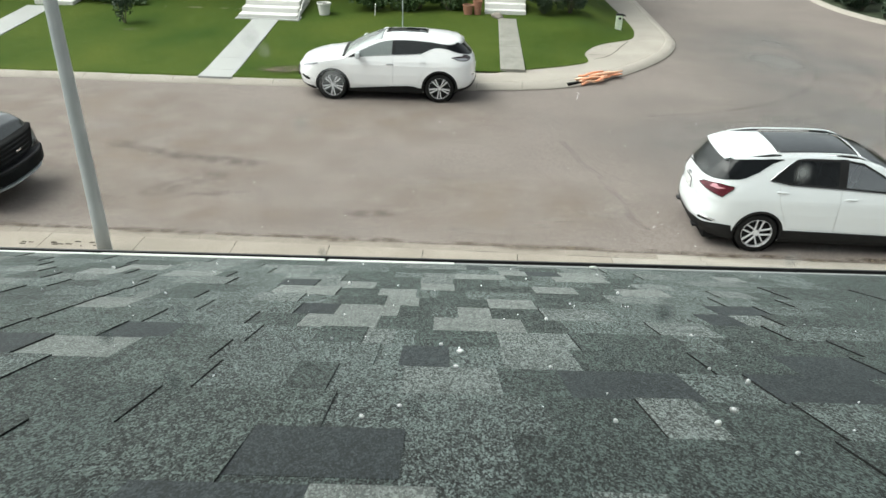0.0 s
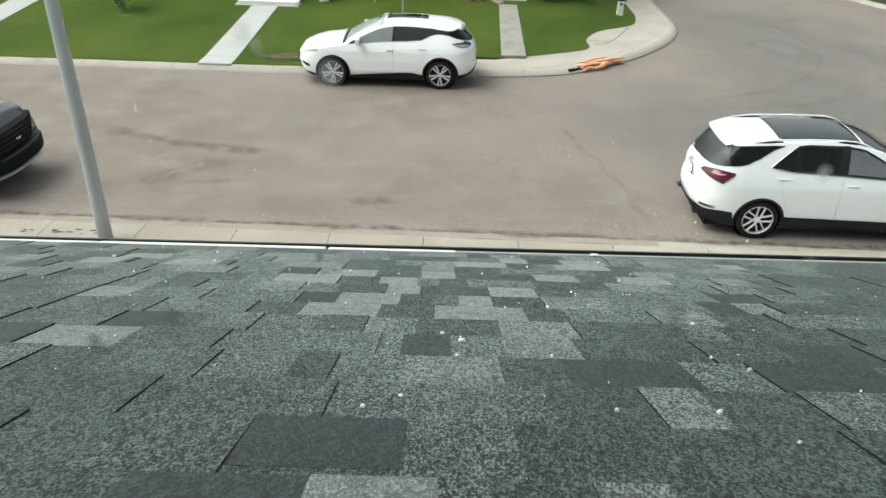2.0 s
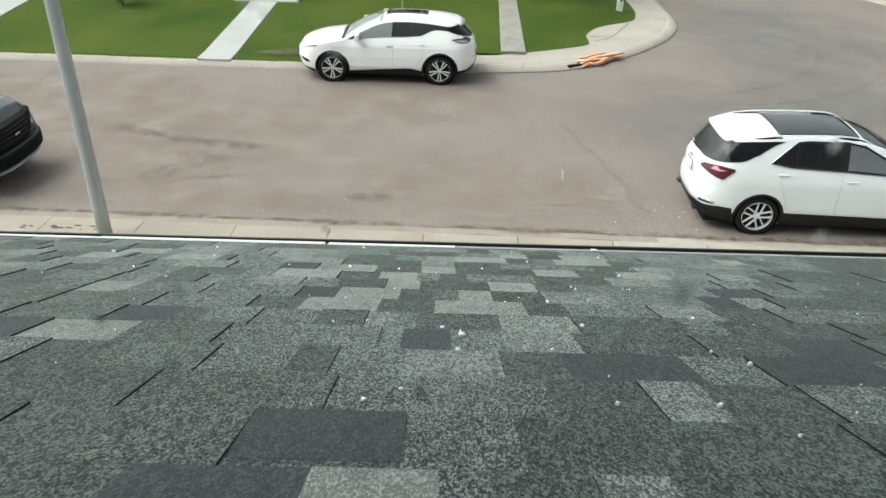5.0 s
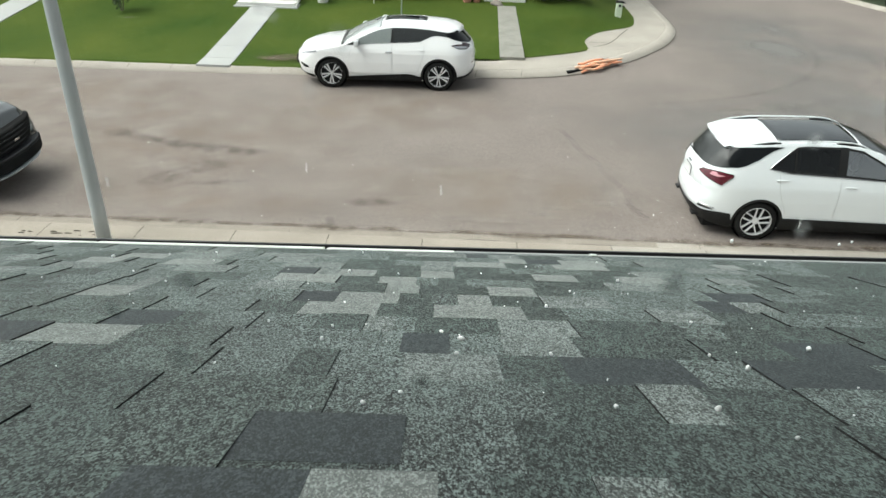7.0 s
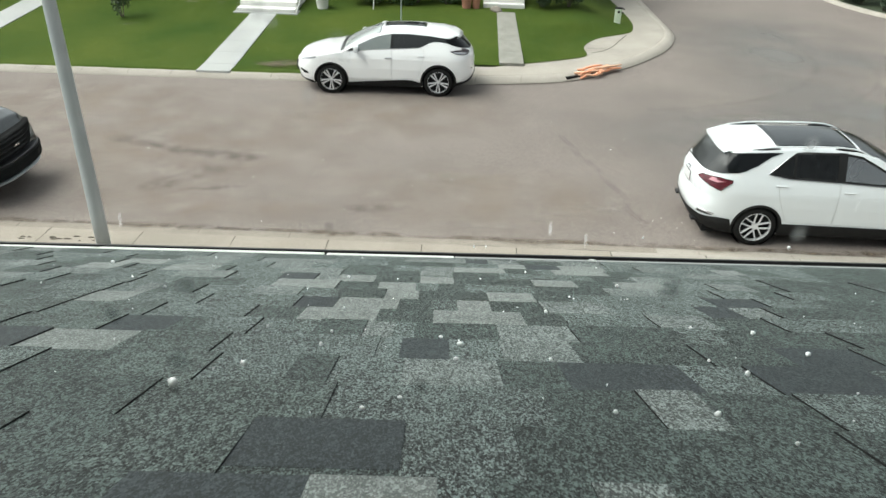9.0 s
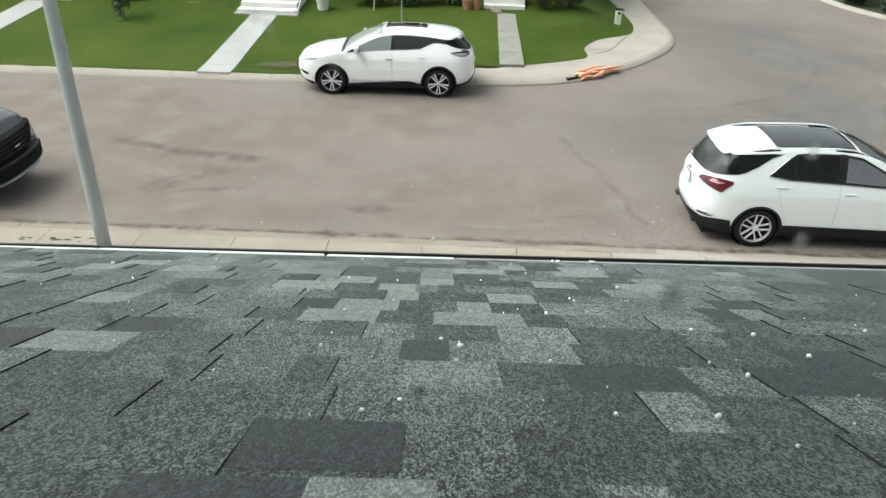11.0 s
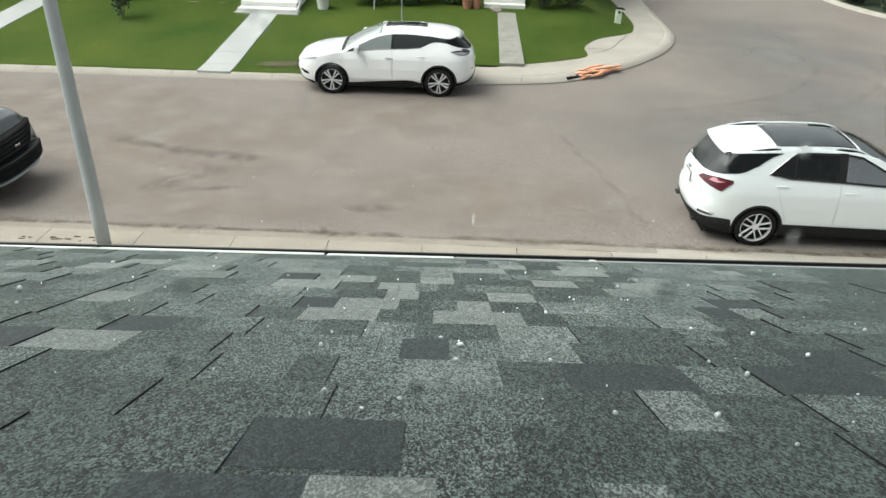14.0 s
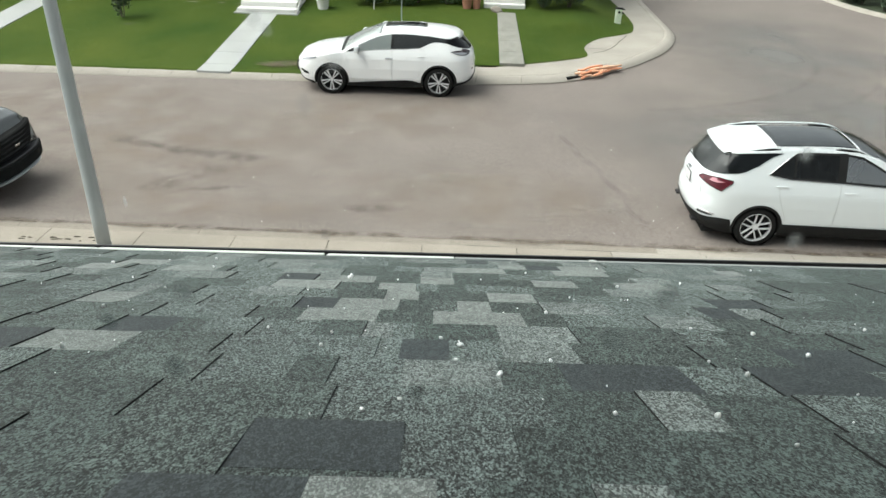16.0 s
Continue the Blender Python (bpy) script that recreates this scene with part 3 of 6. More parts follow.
for i in range(len(prof)):
    j = (i + 1) % len(prof)
    bm.faces.new((rows[0][i], rows[1][i], rows[1][j], rows[0][j]))
part("trough", bm, GUTTER, gutter)

# walls of the house, with the window the camera looks out of
house = tagged(new("own_house"), "pale sided house under the shingle roof", "house", kind="structure")
boxed("wall", (-4.3, 4.3, -6.0, 1.9, 0.0, 4.7), SIDING, house)
WALL = 0.10
for dims in ((-4.3, -0.7, WALL - 0.12, WALL, 5.3, 7.7), (0.7, 4.3, WALL - 0.12, WALL, 5.3, 7.7), (-0.7, 0.7, WALL - 0.12, WALL, 5.3, 5.93), (-0.7, 0.7, WALL - 0.12, WALL, 7.1, 7.7)):
    boxed("wall", dims, SIDING, house)
boxed("wall", (-4.3, 4.3, -6.0, -5.88, 4.7, 7.7), SIDING, house)
boxed("wall", (-4.3, -4.18, -5.88, -0.02, 4.7, 7.7), SIDING, house)
boxed("wall", (4.18, 4.3, -5.88, -0.02, 4.7, 7.7), SIDING, house)
# unseen top of the house, its overhang lengthened to shade the near shingles
boxed("roof_slab", (-4.6, 4.6, -6.3, 0.75, 7.7, 7.85), FARROOF, house)
win = tagged(new("window_1"), "white framed upper window over the roof", "window", kind="structure")
for dims in ((-0.7, -0.64, 0.0, 0.07, 5.93, 7.1), (0.64, 0.7, 0.0, 0.07, 5.93, 7.1), (-0.64, 0.64, 0.0, 0.07, 7.04, 7.1), (-0.64, 0.64, 0.0, 0.07, 5.93, 5.985)):
    boxed("window_frame", dims, WHITEWOOD, win, 0.004)

# ---- street furniture ----
def light_pole(x, y):
    ob = tagged(new("street_lamp_post"), "tall tapered galvanised steel lamp post on the pavement", "lamp post")
    ob.matrix_world = pose(x, y, 0.125, 0, -0.2, 0)
    bm = bmesh.new()
    lathe(bm, [(0.112, 0), (0.110, 0.6), (0.092, 4), (0.078, 9)], sides=16)
    part("pole", bm, STEEL, ob, smooth=True)


light_pole(-5.750, 10.445)
# ---- vehicles: lofted bodies, x forward from the rear axle, y to the left ----
class Shape:
    """The skin of a car, from curves along its length."""

    def __init__(s, top, belt, width, roofw, low, crown=0.05):
        s.c = {n: ([p[0] for p in v], [p[1] for p in v]) for n, v in (("top", top), ("belt", belt), ("width", width), ("roofw", roofw), ("low", low))}
        s.x0, s.x1, s.crown = top[0][0], top[-1][0], crown

    def v(s, n, x):
        return float(np.interp(x, *s.c[n]))

    def section(s, x):
        """Half section from the sill to the middle of the roof, rows of (y, z)."""
        top, belt, w, r, low = (s.v(n, x) for n in ("top", "belt", "width", "roofw", "low"))
        belt = min(belt, top - 0.03)
        edge = max(top - s.crown, belt + 0.01)
        mid = low + 0.45 * (belt - low)
        rows = [(0.0, low), (w * 0.86, low), (w * 0.955, low + 0.05), (w * 0.985, low + 0.16), (w, mid), (w * 0.992, belt - 0.13 * (belt - low)), (w * 0.965, belt - 0.03), (w * 0.945, belt),
                ((w * 0.945 * 0.5 + r * 0.5) + 0.012, belt * 0.5 + edge * 0.5), (r + 0.012, edge - 0.012), (r - 0.03, edge + 0.012), (r * 0.66, edge + 0.72 * (top - edge)), (r * 0.33, edge + 0.95 * (top - edge)), (0.0, top)]
        return rows

    def ring(s, x):
        pts = s.section(x)
        out = []
        for k, ((a, b), (c, e)) in enumerate(zip(pts, pts[1:])):
            n = 7 if 2 <= k <= 5 else 3
            out += [(a + (c - a) * i / n, b + (e - b) * i / n) for i in range(n)]
        return out + [pts[-1]]

    def side(s, x, z):
        """Half width at a height."""
        pts = s.section(x)[1:11]
        return float(np.interp(z, [p[1] for p in pts], [p[0] for p in pts]))

    def roof(s, x, y):
        pts = s.section(x)[9:]
        return float(np.interp(abs(y), [p[0] for p in pts][::-1], [p[1] for p in pts][::-1]))


def shell(shape, arches, name, material, parent):
    """The painted body with its wheel arches cut out."""
    bm = bmesh.new()
    n = 120
    xs = sorted(set([shape.x0 + (shape.x1 - shape.x0) * i / n for i in range(n + 1)] + shape.c["top"][0]))
    rows = []
    for x in xs:
        half = shape.ring(x)
        full = [(y, z) for y, z in half] + [(-y, z) for y, z in half[-2:0:-1]]
        rows.append([bm.verts.new((x, y, z)) for y, z in full])
    m = len(rows[0])
    for u, v in zip(rows, rows[1:]):
        for k in range(m):
            bm.faces.new((u[k], u[(k + 1) % m], v[(k + 1) % m], v[k]))
    bm.faces.new(rows[0]), bm.faces.new(rows[-1])
    for ax_, az, ar in arches:
        inside = set()
        for v in bm.verts:
            if abs(v.co.y) < 0.55:
                continue
            d = Vector((v.co.x - ax_, 0, v.co.z - az))
            if d.length < ar + 0.02:
                if d.length > ar - 0.03:
                    v.co.x, v.co.z = ax_ + d.x / d.length * ar, az + d.z / d.length * ar
                else:
                    inside.add(v)
        bmesh.ops.delete(bm, geom=list(inside), context="VERTS")
    return part(name, bm, material, parent, smooth=True)


def side_patch(shape, name, low, high, material, parent, sign, proud=0.004, cols=14, rows=5, label=""):
    """A pane or panel on the flank: low and high are its edges, rows of (x, z) from rear to front."""
    bm = bmesh.new()
    lx, lz, hx, hz = [p[0] for p in low], [p[1] for p in low], [p[0] for p in high], [p[1] for p in high]
    def at(path, t):
        d = [0.0]
        for a, b in zip(path, path[1:]):
            d.append(d[-1] + math.dist(a, b))
        q = t * d[-1]
        return float(np.interp(q, d, [p[0] for p in path])), float(np.interp(q, d, [p[1] for p in path]))
    grid = []
    for i in range(cols + 1):
        a, b = at(low, i / cols), at(high, i / cols)
        line = []
        for j in range(rows + 1):
            x, z = a[0] + (b[0] - a[0]) * j / rows, a[1] + (b[1] - a[1]) * j / rows
            line.append(bm.verts.new((x, sign * (shape.side(x, z) + proud), z)))
        grid.append(line)
    for u, v in zip(grid, grid[1:]):
        for j in range(rows):
            bm.faces.new((u[j], v[j], v[j + 1], u[j + 1]))
    rim(bm, (0, -sign * 0.02, 0))
    return part(name, bm, material, parent, label, smooth=False)


def rim(bm, depth):
    """Turns the border of a sheet inward, so that it has an edge."""
    edges = [e for e in bm.edges if len(e.link_faces) == 1]
    g = bmesh.ops.extrude_edge_only(bm, edges=edges)
    bmesh.ops.translate(bm, verts=[v for v in g["geom"] if isinstance(v, bmesh.types.BMVert)], vec=depth)


def top_patch(shape, name, x0, x1, half0, half1, material, parent, proud=0.004, bow=0.0, label=""):
    """A pane on the roof or screens, from x0 to x1, with its half widths at both ends."""
    bm = bmesh.new()
    grid = []
    for i in range(13):
        t = i / 12
        w = half0 + (half1 - half0) * t
        line = []
        for j in range(13):
            y = w * (j / 6 - 1)
            x = x0 + (x1 - x0) * t + bow * (1 - (y / max(w, 0.01)) ** 2) * (2 * t - 1 if bow and t else 0)
            line.append(bm.verts.new((x, y, shape.roof(x, y) + proud)))
        grid.append(line)
    for u, v in zip(grid, grid[1:]):
        for j in range(12):
            bm.faces.new((u[j], v[j], v[j + 1], u[j + 1]))
    rim(bm, (0, 0, -0.012))
    return part(name, bm, material, parent, label, smooth=True)


def wheel(x, y, r, car, sign, kind="twin", label=""):
    """A wheel: tyre, alloy rim with spokes, dark disc behind."""
    w = part("wheel", *_disc(r * 0.66), car)
    w.location = (x, y, r)
    bm = bmesh.new()
    lathe(bm, [(r * 0.70, -0.105), (r * 0.90, -0.115), (r * 0.975, -0.095), (r, -0.06), (r, 0.06), (r * 0.975, 0.095), (r * 0.90, 0.115), (r * 0.70, 0.105)], "Y", 36, caps=False)
    part("tyre", bm, RUBBER, w, smooth=True)
    bm = bmesh.new()
    o = sign
    lip, hub = (0.712, 0.06) if kind == "twin" else (0.718, 0.05)
    lathe(bm, [(r * 0.725, 0.02 * o), (r * 0.73, 0.112 * o), (r * lip, 0.114 * o), (r * (lip - 0.01), 0.09 * o)], "Y", 36, caps=False)
    lathe(bm, [(hub, 0.05 * o), (hub * 0.96, 0.088 * o), (hub * 0.4, 0.094 * o)], "Y", 20)
    for k in range(5):
        for side in (-1, 1) if kind == "twin" else (0,):
            m = Matrix.Rotation(2 * math.pi * (k + 0.13) / 5, 4, "Y")
            if kind == "twin":
                box(bm, side * 0.034 - 0.011, side * 0.034 + 0.011, min(0.06 * o, 0.098 * o), max(0.06 * o, 0.098 * o), 0.05, r * 0.69, 0.004, m @ Matrix.Rotation(side * 0.09, 4, "Y"))
            else:
                for spread, lean in ((0.20, 0.016), (0.66, -0.012)):
                    flat = [(-0.009, 0.055), (0.009, 0.055), (0.026 + lean, r * 0.70), (-0.012 + lean, r * 0.71)]
                    turn = m @ Matrix.Rotation(spread, 4, "Y")
                    rings = [[bm.verts.new(turn @ Vector((x, d * o, z))) for x, z in flat] for d in (0.06, 0.102)]
                    bm.faces.new(rings[0]), bm.faces.new(rings[1])
                    for e in range(4):
                        bm.faces.new((rings[0][e], rings[0][(e + 1) % 4], rings[1][(e + 1) % 4], rings[1][e]))
    part("rim", bm, ALLOY, w, label)
    return w


def _disc(r):
    bm = bmesh.new()
    lathe(bm, [(r, -0.05), (r, 0.045), (r * 0.5, 0.05), (0.05, 0.055)], "Y", 28)
    return bm, UNDER


def arch_trim(shape, x, z, r, parent, sign, width=0.055):
    """Black cladding round a wheel opening, and the dark well behind."""
    bm = bmesh.new()
    rows = []
    for i in range(29):
        a = radians(-28 + 236 * i / 28)
        line = []
        for q, push in ((r - 0.01, -0.05), (r - 0.008, 0.008), (r + 0.02, 0.012), (r + width, 0.006), (r + width, -0.01)):
            px, pz = x + q * math.cos(a), max(z + q * math.sin(a), shape.v("low", x) - 0.02)
            line.append(bm.verts.new((px, sign * (shape.side(px, pz) + push), pz)))
        rows.append(line)
    for u, v in zip(rows, rows[1:]):
        for j in range(4):
            bm.faces.new((u[j], v[j], v[j + 1], u[j + 1]))
    part("arch_trim", bm, CLADDING, parent, smooth=True)
    bm = bmesh.new()
    lathe(bm, [(r, 0.0), (r, -sign * 0.36), (r * 0.3, -sign * 0.37)], "Y", 28, Matrix.Translation((x, sign * 0.88, z)))
    bmesh.ops.delete(bm, geom=[f for f in bm.faces if len(f.verts) > 4 and f.calc_center_median().y * sign > 0.8], context="FACES")
    part("wheel_well", bm, UNDER, parent)


def edge_at(s, x, sg):
    """The roof edge, a little inside."""
    q = s.q_of(x)
    p = s.top(q, 0.965)
    return Vector((p.x, sg * abs(p.y), p.z - 0.004))


def skin_arch(s, x, z, r, parent, sg, width):
    """Black cladding round a wheel opening, and the dark well behind."""
    bm = bmesh.new()
    rows = []
    for i in range(33):
        a = radians(-14 + 208 * i / 32)
        line = []
        for d, push in ((r - 0.012, -0.06), (r - 0.008, 0.010), (r + 0.015, 0.016), (r + width, 0.010), (r + width, -0.01)):
            px, pz = x + d * math.cos(a), max(z + d * math.sin(a), 0.19)
            q = sg * min(max(skin_q(s, px, pz), 0.6), 1 + s.straight + 0.9)
            line.append(bm.verts.new(s.at(q, pz) + s.out(q, pz) * push))
        rows.append(line)
    for u, v in zip(rows, rows[1:]):
        for j in range(4):
            bm.faces.new((u[j], v[j], v[j + 1], u[j + 1]))
    part("arch_trim", bm, CLADDING, parent, smooth=True)
    bm = bmesh.new()
    lathe(bm, [(r, 0.0), (r, sg * 0.36), (r * 0.3, sg * 0.37)], "Y", 28, Matrix.Translation((x, -sg * 0.86, z)))
    bmesh.ops.delete(bm, geom=[f for f in bm.faces if len(f.verts) > 4 and abs(f.calc_center_median().y) > 0.8], context="FACES")
    part("wheel_well", bm, UNDER, parent)


def skin_q(s, x, z):
    """The place round the plan of a flank point at x, also where the tail begins to round."""
    end = s.start + s.straight
    if s.start <= x <= end:
        return s.q_of(x)
    if x > end:
        lo, hi = 0.0, 1.0
        for _ in range(24):
            mid = (lo + hi) / 2
            lo, hi = (mid, hi) if s.at(1 + s.straight + mid, z).x < x else (lo, mid)
        return 1 + s.straight + lo
    lo, hi = 0.0, 1.0
    for _ in range(24):
        mid = (lo + hi) / 2
        lo, hi = (mid, hi) if s.at(mid, z).x < x else (lo, mid)
    return lo


def wing_mirror(s, q, z, sg, car):
    c = s.at(sg * q, z)
    y = c.y - sg * 0.14
    bm = bmesh.new()
    box(bm, c.x - 0.05, c.x + 0.08, y - 0.11, y + 0.11, z - 0.01, z + 0.16, 0.04)
    m = part("wing_mirror", bm, PAINT, car)
    boxed("mirror_glass", (c.x - 0.056, c.x - 0.05, y - 0.085, y + 0.085, z + 0.015, z + 0.135), ROOFGLASS, m)
    boxed("mirror_arm", (c.x + 0.0, c.x + 0.05, min(y, c.y + sg * 0.03), max(y, c.y + sg * 0.03), z - 0.02, z + 0.03), CLADDING, m, 0.008)


def rail(s, x0, x1, sg, car):
    """A roof rail, an arch, with a dark filler near each end in place of the shaded gap."""
    bm = bmesh.new()
    pts, rad = [], []
    for i in range(25):
        t = i / 24
        x = x0 + (x1 - x0) * t
        rise = 0.046 * min(1.0, 6 * t, 6 * (1 - t)) ** 0.8
        pts.append(edge_at(s, x, sg) + Vector((0, 0, rise)))
        rad.append(0.008 + 0.006 * min(1.0, 10 * t, 10 * (1 - t)))
    tube(bm, pts, rad, 8)
    r = part("roof_rail", bm, PAINT, car, smooth=True)
    for xa, xb in ((x0 + 0.10, x0 + 0.50), (x1 - 0.60, x1 - 0.14)):
        bm = bmesh.new()
        n = 10
        pts = [edge_at(s, xa + (xb - xa) * i / n, sg) + Vector((0, 0, 0.012)) for i in range(n + 1)]
        tube(bm, pts, [0.006 + 0.018 * math.sin(math.pi * min(0.85, 0.05 + i / n)) for i in range(n + 1)], 8)
        part("rail_slot", bm, CLADDING, r, "dark filler in place of the shaded gap under the rail", smooth=True)


def curved_bar(name, x, bow, half, z0, z1, depth, material, parent, label="", power=3.2):
    """A bumper bar that sweeps back towards its ends."""
    bm = bmesh.new()
    rows = []
    for i in range(17):
        u = i / 8 - 1
        y = half * math.copysign(1 - (1 - abs(u)) ** 1.6, u)
        q = x - bow * abs(y / half) ** power
        rows.append([bm.verts.new((q + dx, y, z)) for dx, z in ((-depth, z0), (-0.02, z0), (0, z0 + 0.02), (0, z1 - 0.02), (-0.03, z1), (-depth, z1))])
    for u, v in zip(rows, rows[1:]):
        for k in range(6):
            bm.faces.new((u[k], v[k], v[(k + 1) % 6], u[(k + 1) % 6]))
    bm.faces.new(rows[0]), bm.faces.new(rows[-1])
    return part(name, bm, material, parent, label)


class Skin:
    """A car's skin from height curves. q runs round the plan: 0 at the middle of the tail, 1 where the flank begins, then metres along it,
    and one more unit round the nose; negative q is the left side."""

    def __init__(s, width, tail, nose, square, edge, low, start, straight, crown):
        s.t = {n: ([p[0] for p in v], [p[1] for p in v]) for n, v in (("width", width), ("tail", tail), ("nose", nose), ("square", square), ("edge", edge), ("low", low), ("crown", crown))}
        s.start, s.straight = start, straight

    def v(s, n, k):
        return float(np.interp(k, *s.t[n]))

    def at(s, q, z):
        a, side = abs(q), -1 if q >= 0 else 1
        w, n = s.v("width", z), s.v("square", z)
        end = s.start + s.straight
        if a < 1:
            th = a * math.pi / 2
            return Vector((s.start - (s.start - s.v("tail", z)) * max(0.0, math.cos(th)) ** (2 / n), side * w * math.sin(th) ** (2 / n), z))
        if a <= 1 + s.straight:
            return Vector((s.start + a - 1, side * w, z))
        th = min(1.0, a - 1 - s.straight) * math.pi / 2
        return Vector((end + (s.v("nose", z) - end) * math.sin(th) ** (2 / n), side * w * max(0.0, math.cos(th)) ** (2 / n), z))

    def out(s, q, z):
        """The outward normal."""
        side = 1 if q >= 0 else -1
        n = (s.at(q + 0.01 * side, z) - s.at(q - 0.01 * side if abs(q) > 0.01 else q, z)).cross(s.at(q, z + 0.01) - s.at(q, z - 0.01)) * side
        n = n.normalized() if n.length > 1e-9 else Vector((-1, 0, 0))
        c = s.at(q, z)
        return n if n.dot(Vector((c.x - 1.2, c.y * 2.5, 0.05))) > 0 else -n

    def q_of(s, x):
        """The place round the plan of a point of the right flank."""
        return 1 + x - s.start

    def top(s, q, u):
        """A point of the roof, screens and bonnet: u from -1 at the left edge to 1 at the right."""
        z = s.v("edge", abs(q))
        e = s.at(abs(q), z)
        return Vector((e.x, e.y * u, z + s.v("crown", e.x) * min(1.0, abs(e.y) / 0.4) * (1 - abs(u) ** 2.4)))


def inside(poly, x, y):
    hit = False
    for (a, b), (c, d) in zip(poly, poly[1:] + poly[:1]):
        if (b > y) != (d > y) and x < (c - a) * (y - b) / (d - b) + a:
            hit = not hit
    return hit


def skin_body(s, arches, openings, screen, parent, paint):
    """The painted shell: flanks, tail, nose and roof in one sheet, with wheel arches, side windows and windscreen left open."""
    bm = bmesh.new()
    qs = [i / 64 for i in range(64)] + [1 + s.straight * i / 170 for i in range(170)] + [1 + s.straight + i / 20 for i in range(21)]
    rows, tags = [], []
    zs, us = 64, 10
    for q in qs:
        lo, hi = s.v("low", q), s.v("edge", q)
        col = [(q, lo + (hi - lo) * k / zs, None) for k in range(zs + 1)] + [(q, hi, 1 - k / us * 2) for k in range(1, us)] + [(-q if q else -1e-6, hi + (lo - hi) * k / zs, None) for k in range(zs + 1)]
        rows.append([bm.verts.new(s.top(a, u) if u is not None else s.at(a, z)) for a, z, u in col])
        tags.append(col)
    gone = []
    for i in range(len(rows) - 1):
        for k in range(len(rows[0]) - 1):
            f = bm.faces.new((rows[i][k], rows[i + 1][k], rows[i + 1][k + 1], rows[i][k + 1]))
            a, z, u = tags[i][k]
            b, z2, u2 = tags[i + 1][k + 1]
            if u is None and u2 is None and a * b > 0:
                if 1.1 < abs(a) < 3.6 and z > 1.1 and any(all(inside(o, x, y) for x in (abs(a), abs(b)) for y in (z, z2)) for o in openings):
                    gone.append(f)
            elif screen[0] < abs(a) < screen[1] and u is not None and u2 is not None and abs(u) < 0.95 and abs(u2) < 0.95:
                gone.append(f)
    bmesh.ops.delete(bm, geom=gone, context="FACES")
    for cx, cz, r in arches:
        cut = []
        for v in bm.verts:
            d = Vector((v.co.x - cx, 0, v.co.z - cz))
            if abs(v.co.y) > 0.55 and d.length < r + 0.02:
                if d.length > r - 0.03:
                    v.co.x, v.co.z = cx + d.x / d.length * r, cz + d.z / d.length * r
                else:
                    cut.append(v)
        bmesh.ops.delete(bm, geom=cut, context="VERTS")
    bmesh.ops.remove_doubles(bm, verts=bm.verts, dist=0.0004)
    body = part("body", bm, paint, parent, smooth=True)
    return body


def skin_patch(s, name, poly, material, parent, sg=1, proud=0.004, label="", depth=0.015, soft_shade=True):
    """A pane, lamp or panel laid on the skin: its outline in q and height; sg 1 right, -1 left."""
    bm = bmesh.new()
    bm.faces.new([bm.verts.new((sg * q, z, 0)) for q, z in poly])
    for axis, step in ((0, 0.045), (1, 0.05)):
        lo, hi = min(v.co[axis] for v in bm.verts), max(v.co[axis] for v in bm.verts)
        k = math.ceil(lo / step)
        while k * step < hi - 1e-4:
            if k * step > lo + 1e-4:
                co, no = [0, 0, 0], [0, 0, 0]
                co[axis], no[axis] = k * step, 1
                bmesh.ops.bisect_plane(bm, geom=bm.verts[:] + bm.edges[:] + bm.faces[:], plane_co=co, plane_no=no)
            k += 1
    for v in bm.verts:
        q, z = v.co.x, v.co.y
        v.co = s.at(q, z) + s.out(q, z) * proud
    bmesh.ops.recalc_face_normals(bm, faces=bm.faces)
    edges = [e for e in bm.edges if len(e.link_faces) == 1]
    g = bmesh.ops.extrude_edge_only(bm, edges=edges)
    mid = sum((v.co for v in bm.verts), Vector()) / len(bm.verts)
    inward = Vector((0.25 if mid.x < -0.5 else 0, -math.copysign(1, mid.y) if abs(mid.y) > 0.3 else 0, -0.1)).normalized() if abs(mid.y) > 0.3 else Vector((1, 0, 0))
    bmesh.ops.translate(bm, verts=[v for v in g["geom"] if isinstance(v, bmesh.types.BMVert)], vec=inward * depth)
    return part(name, bm, material, parent, label, smooth=False)


def skin_line(s, name, path, r, material, parent, sg=1, proud=0.004, label=""):
    """A thin trim along the skin."""
    bm = bmesh.new()
    pts = []
    for (a, b), (c, d) in zip(path, path[1:]):
        pts += [(a + (c - a) * k / 6, b + (d - b) * k / 6) for k in range(6)]
    pts.append(path[-1])
    tube(bm, [s.at(sg * q, z) + s.out(sg * q, z) * proud for q, z in pts], [r] * len(pts), 6)
    return part(name, bm, material, parent, label, smooth=True)


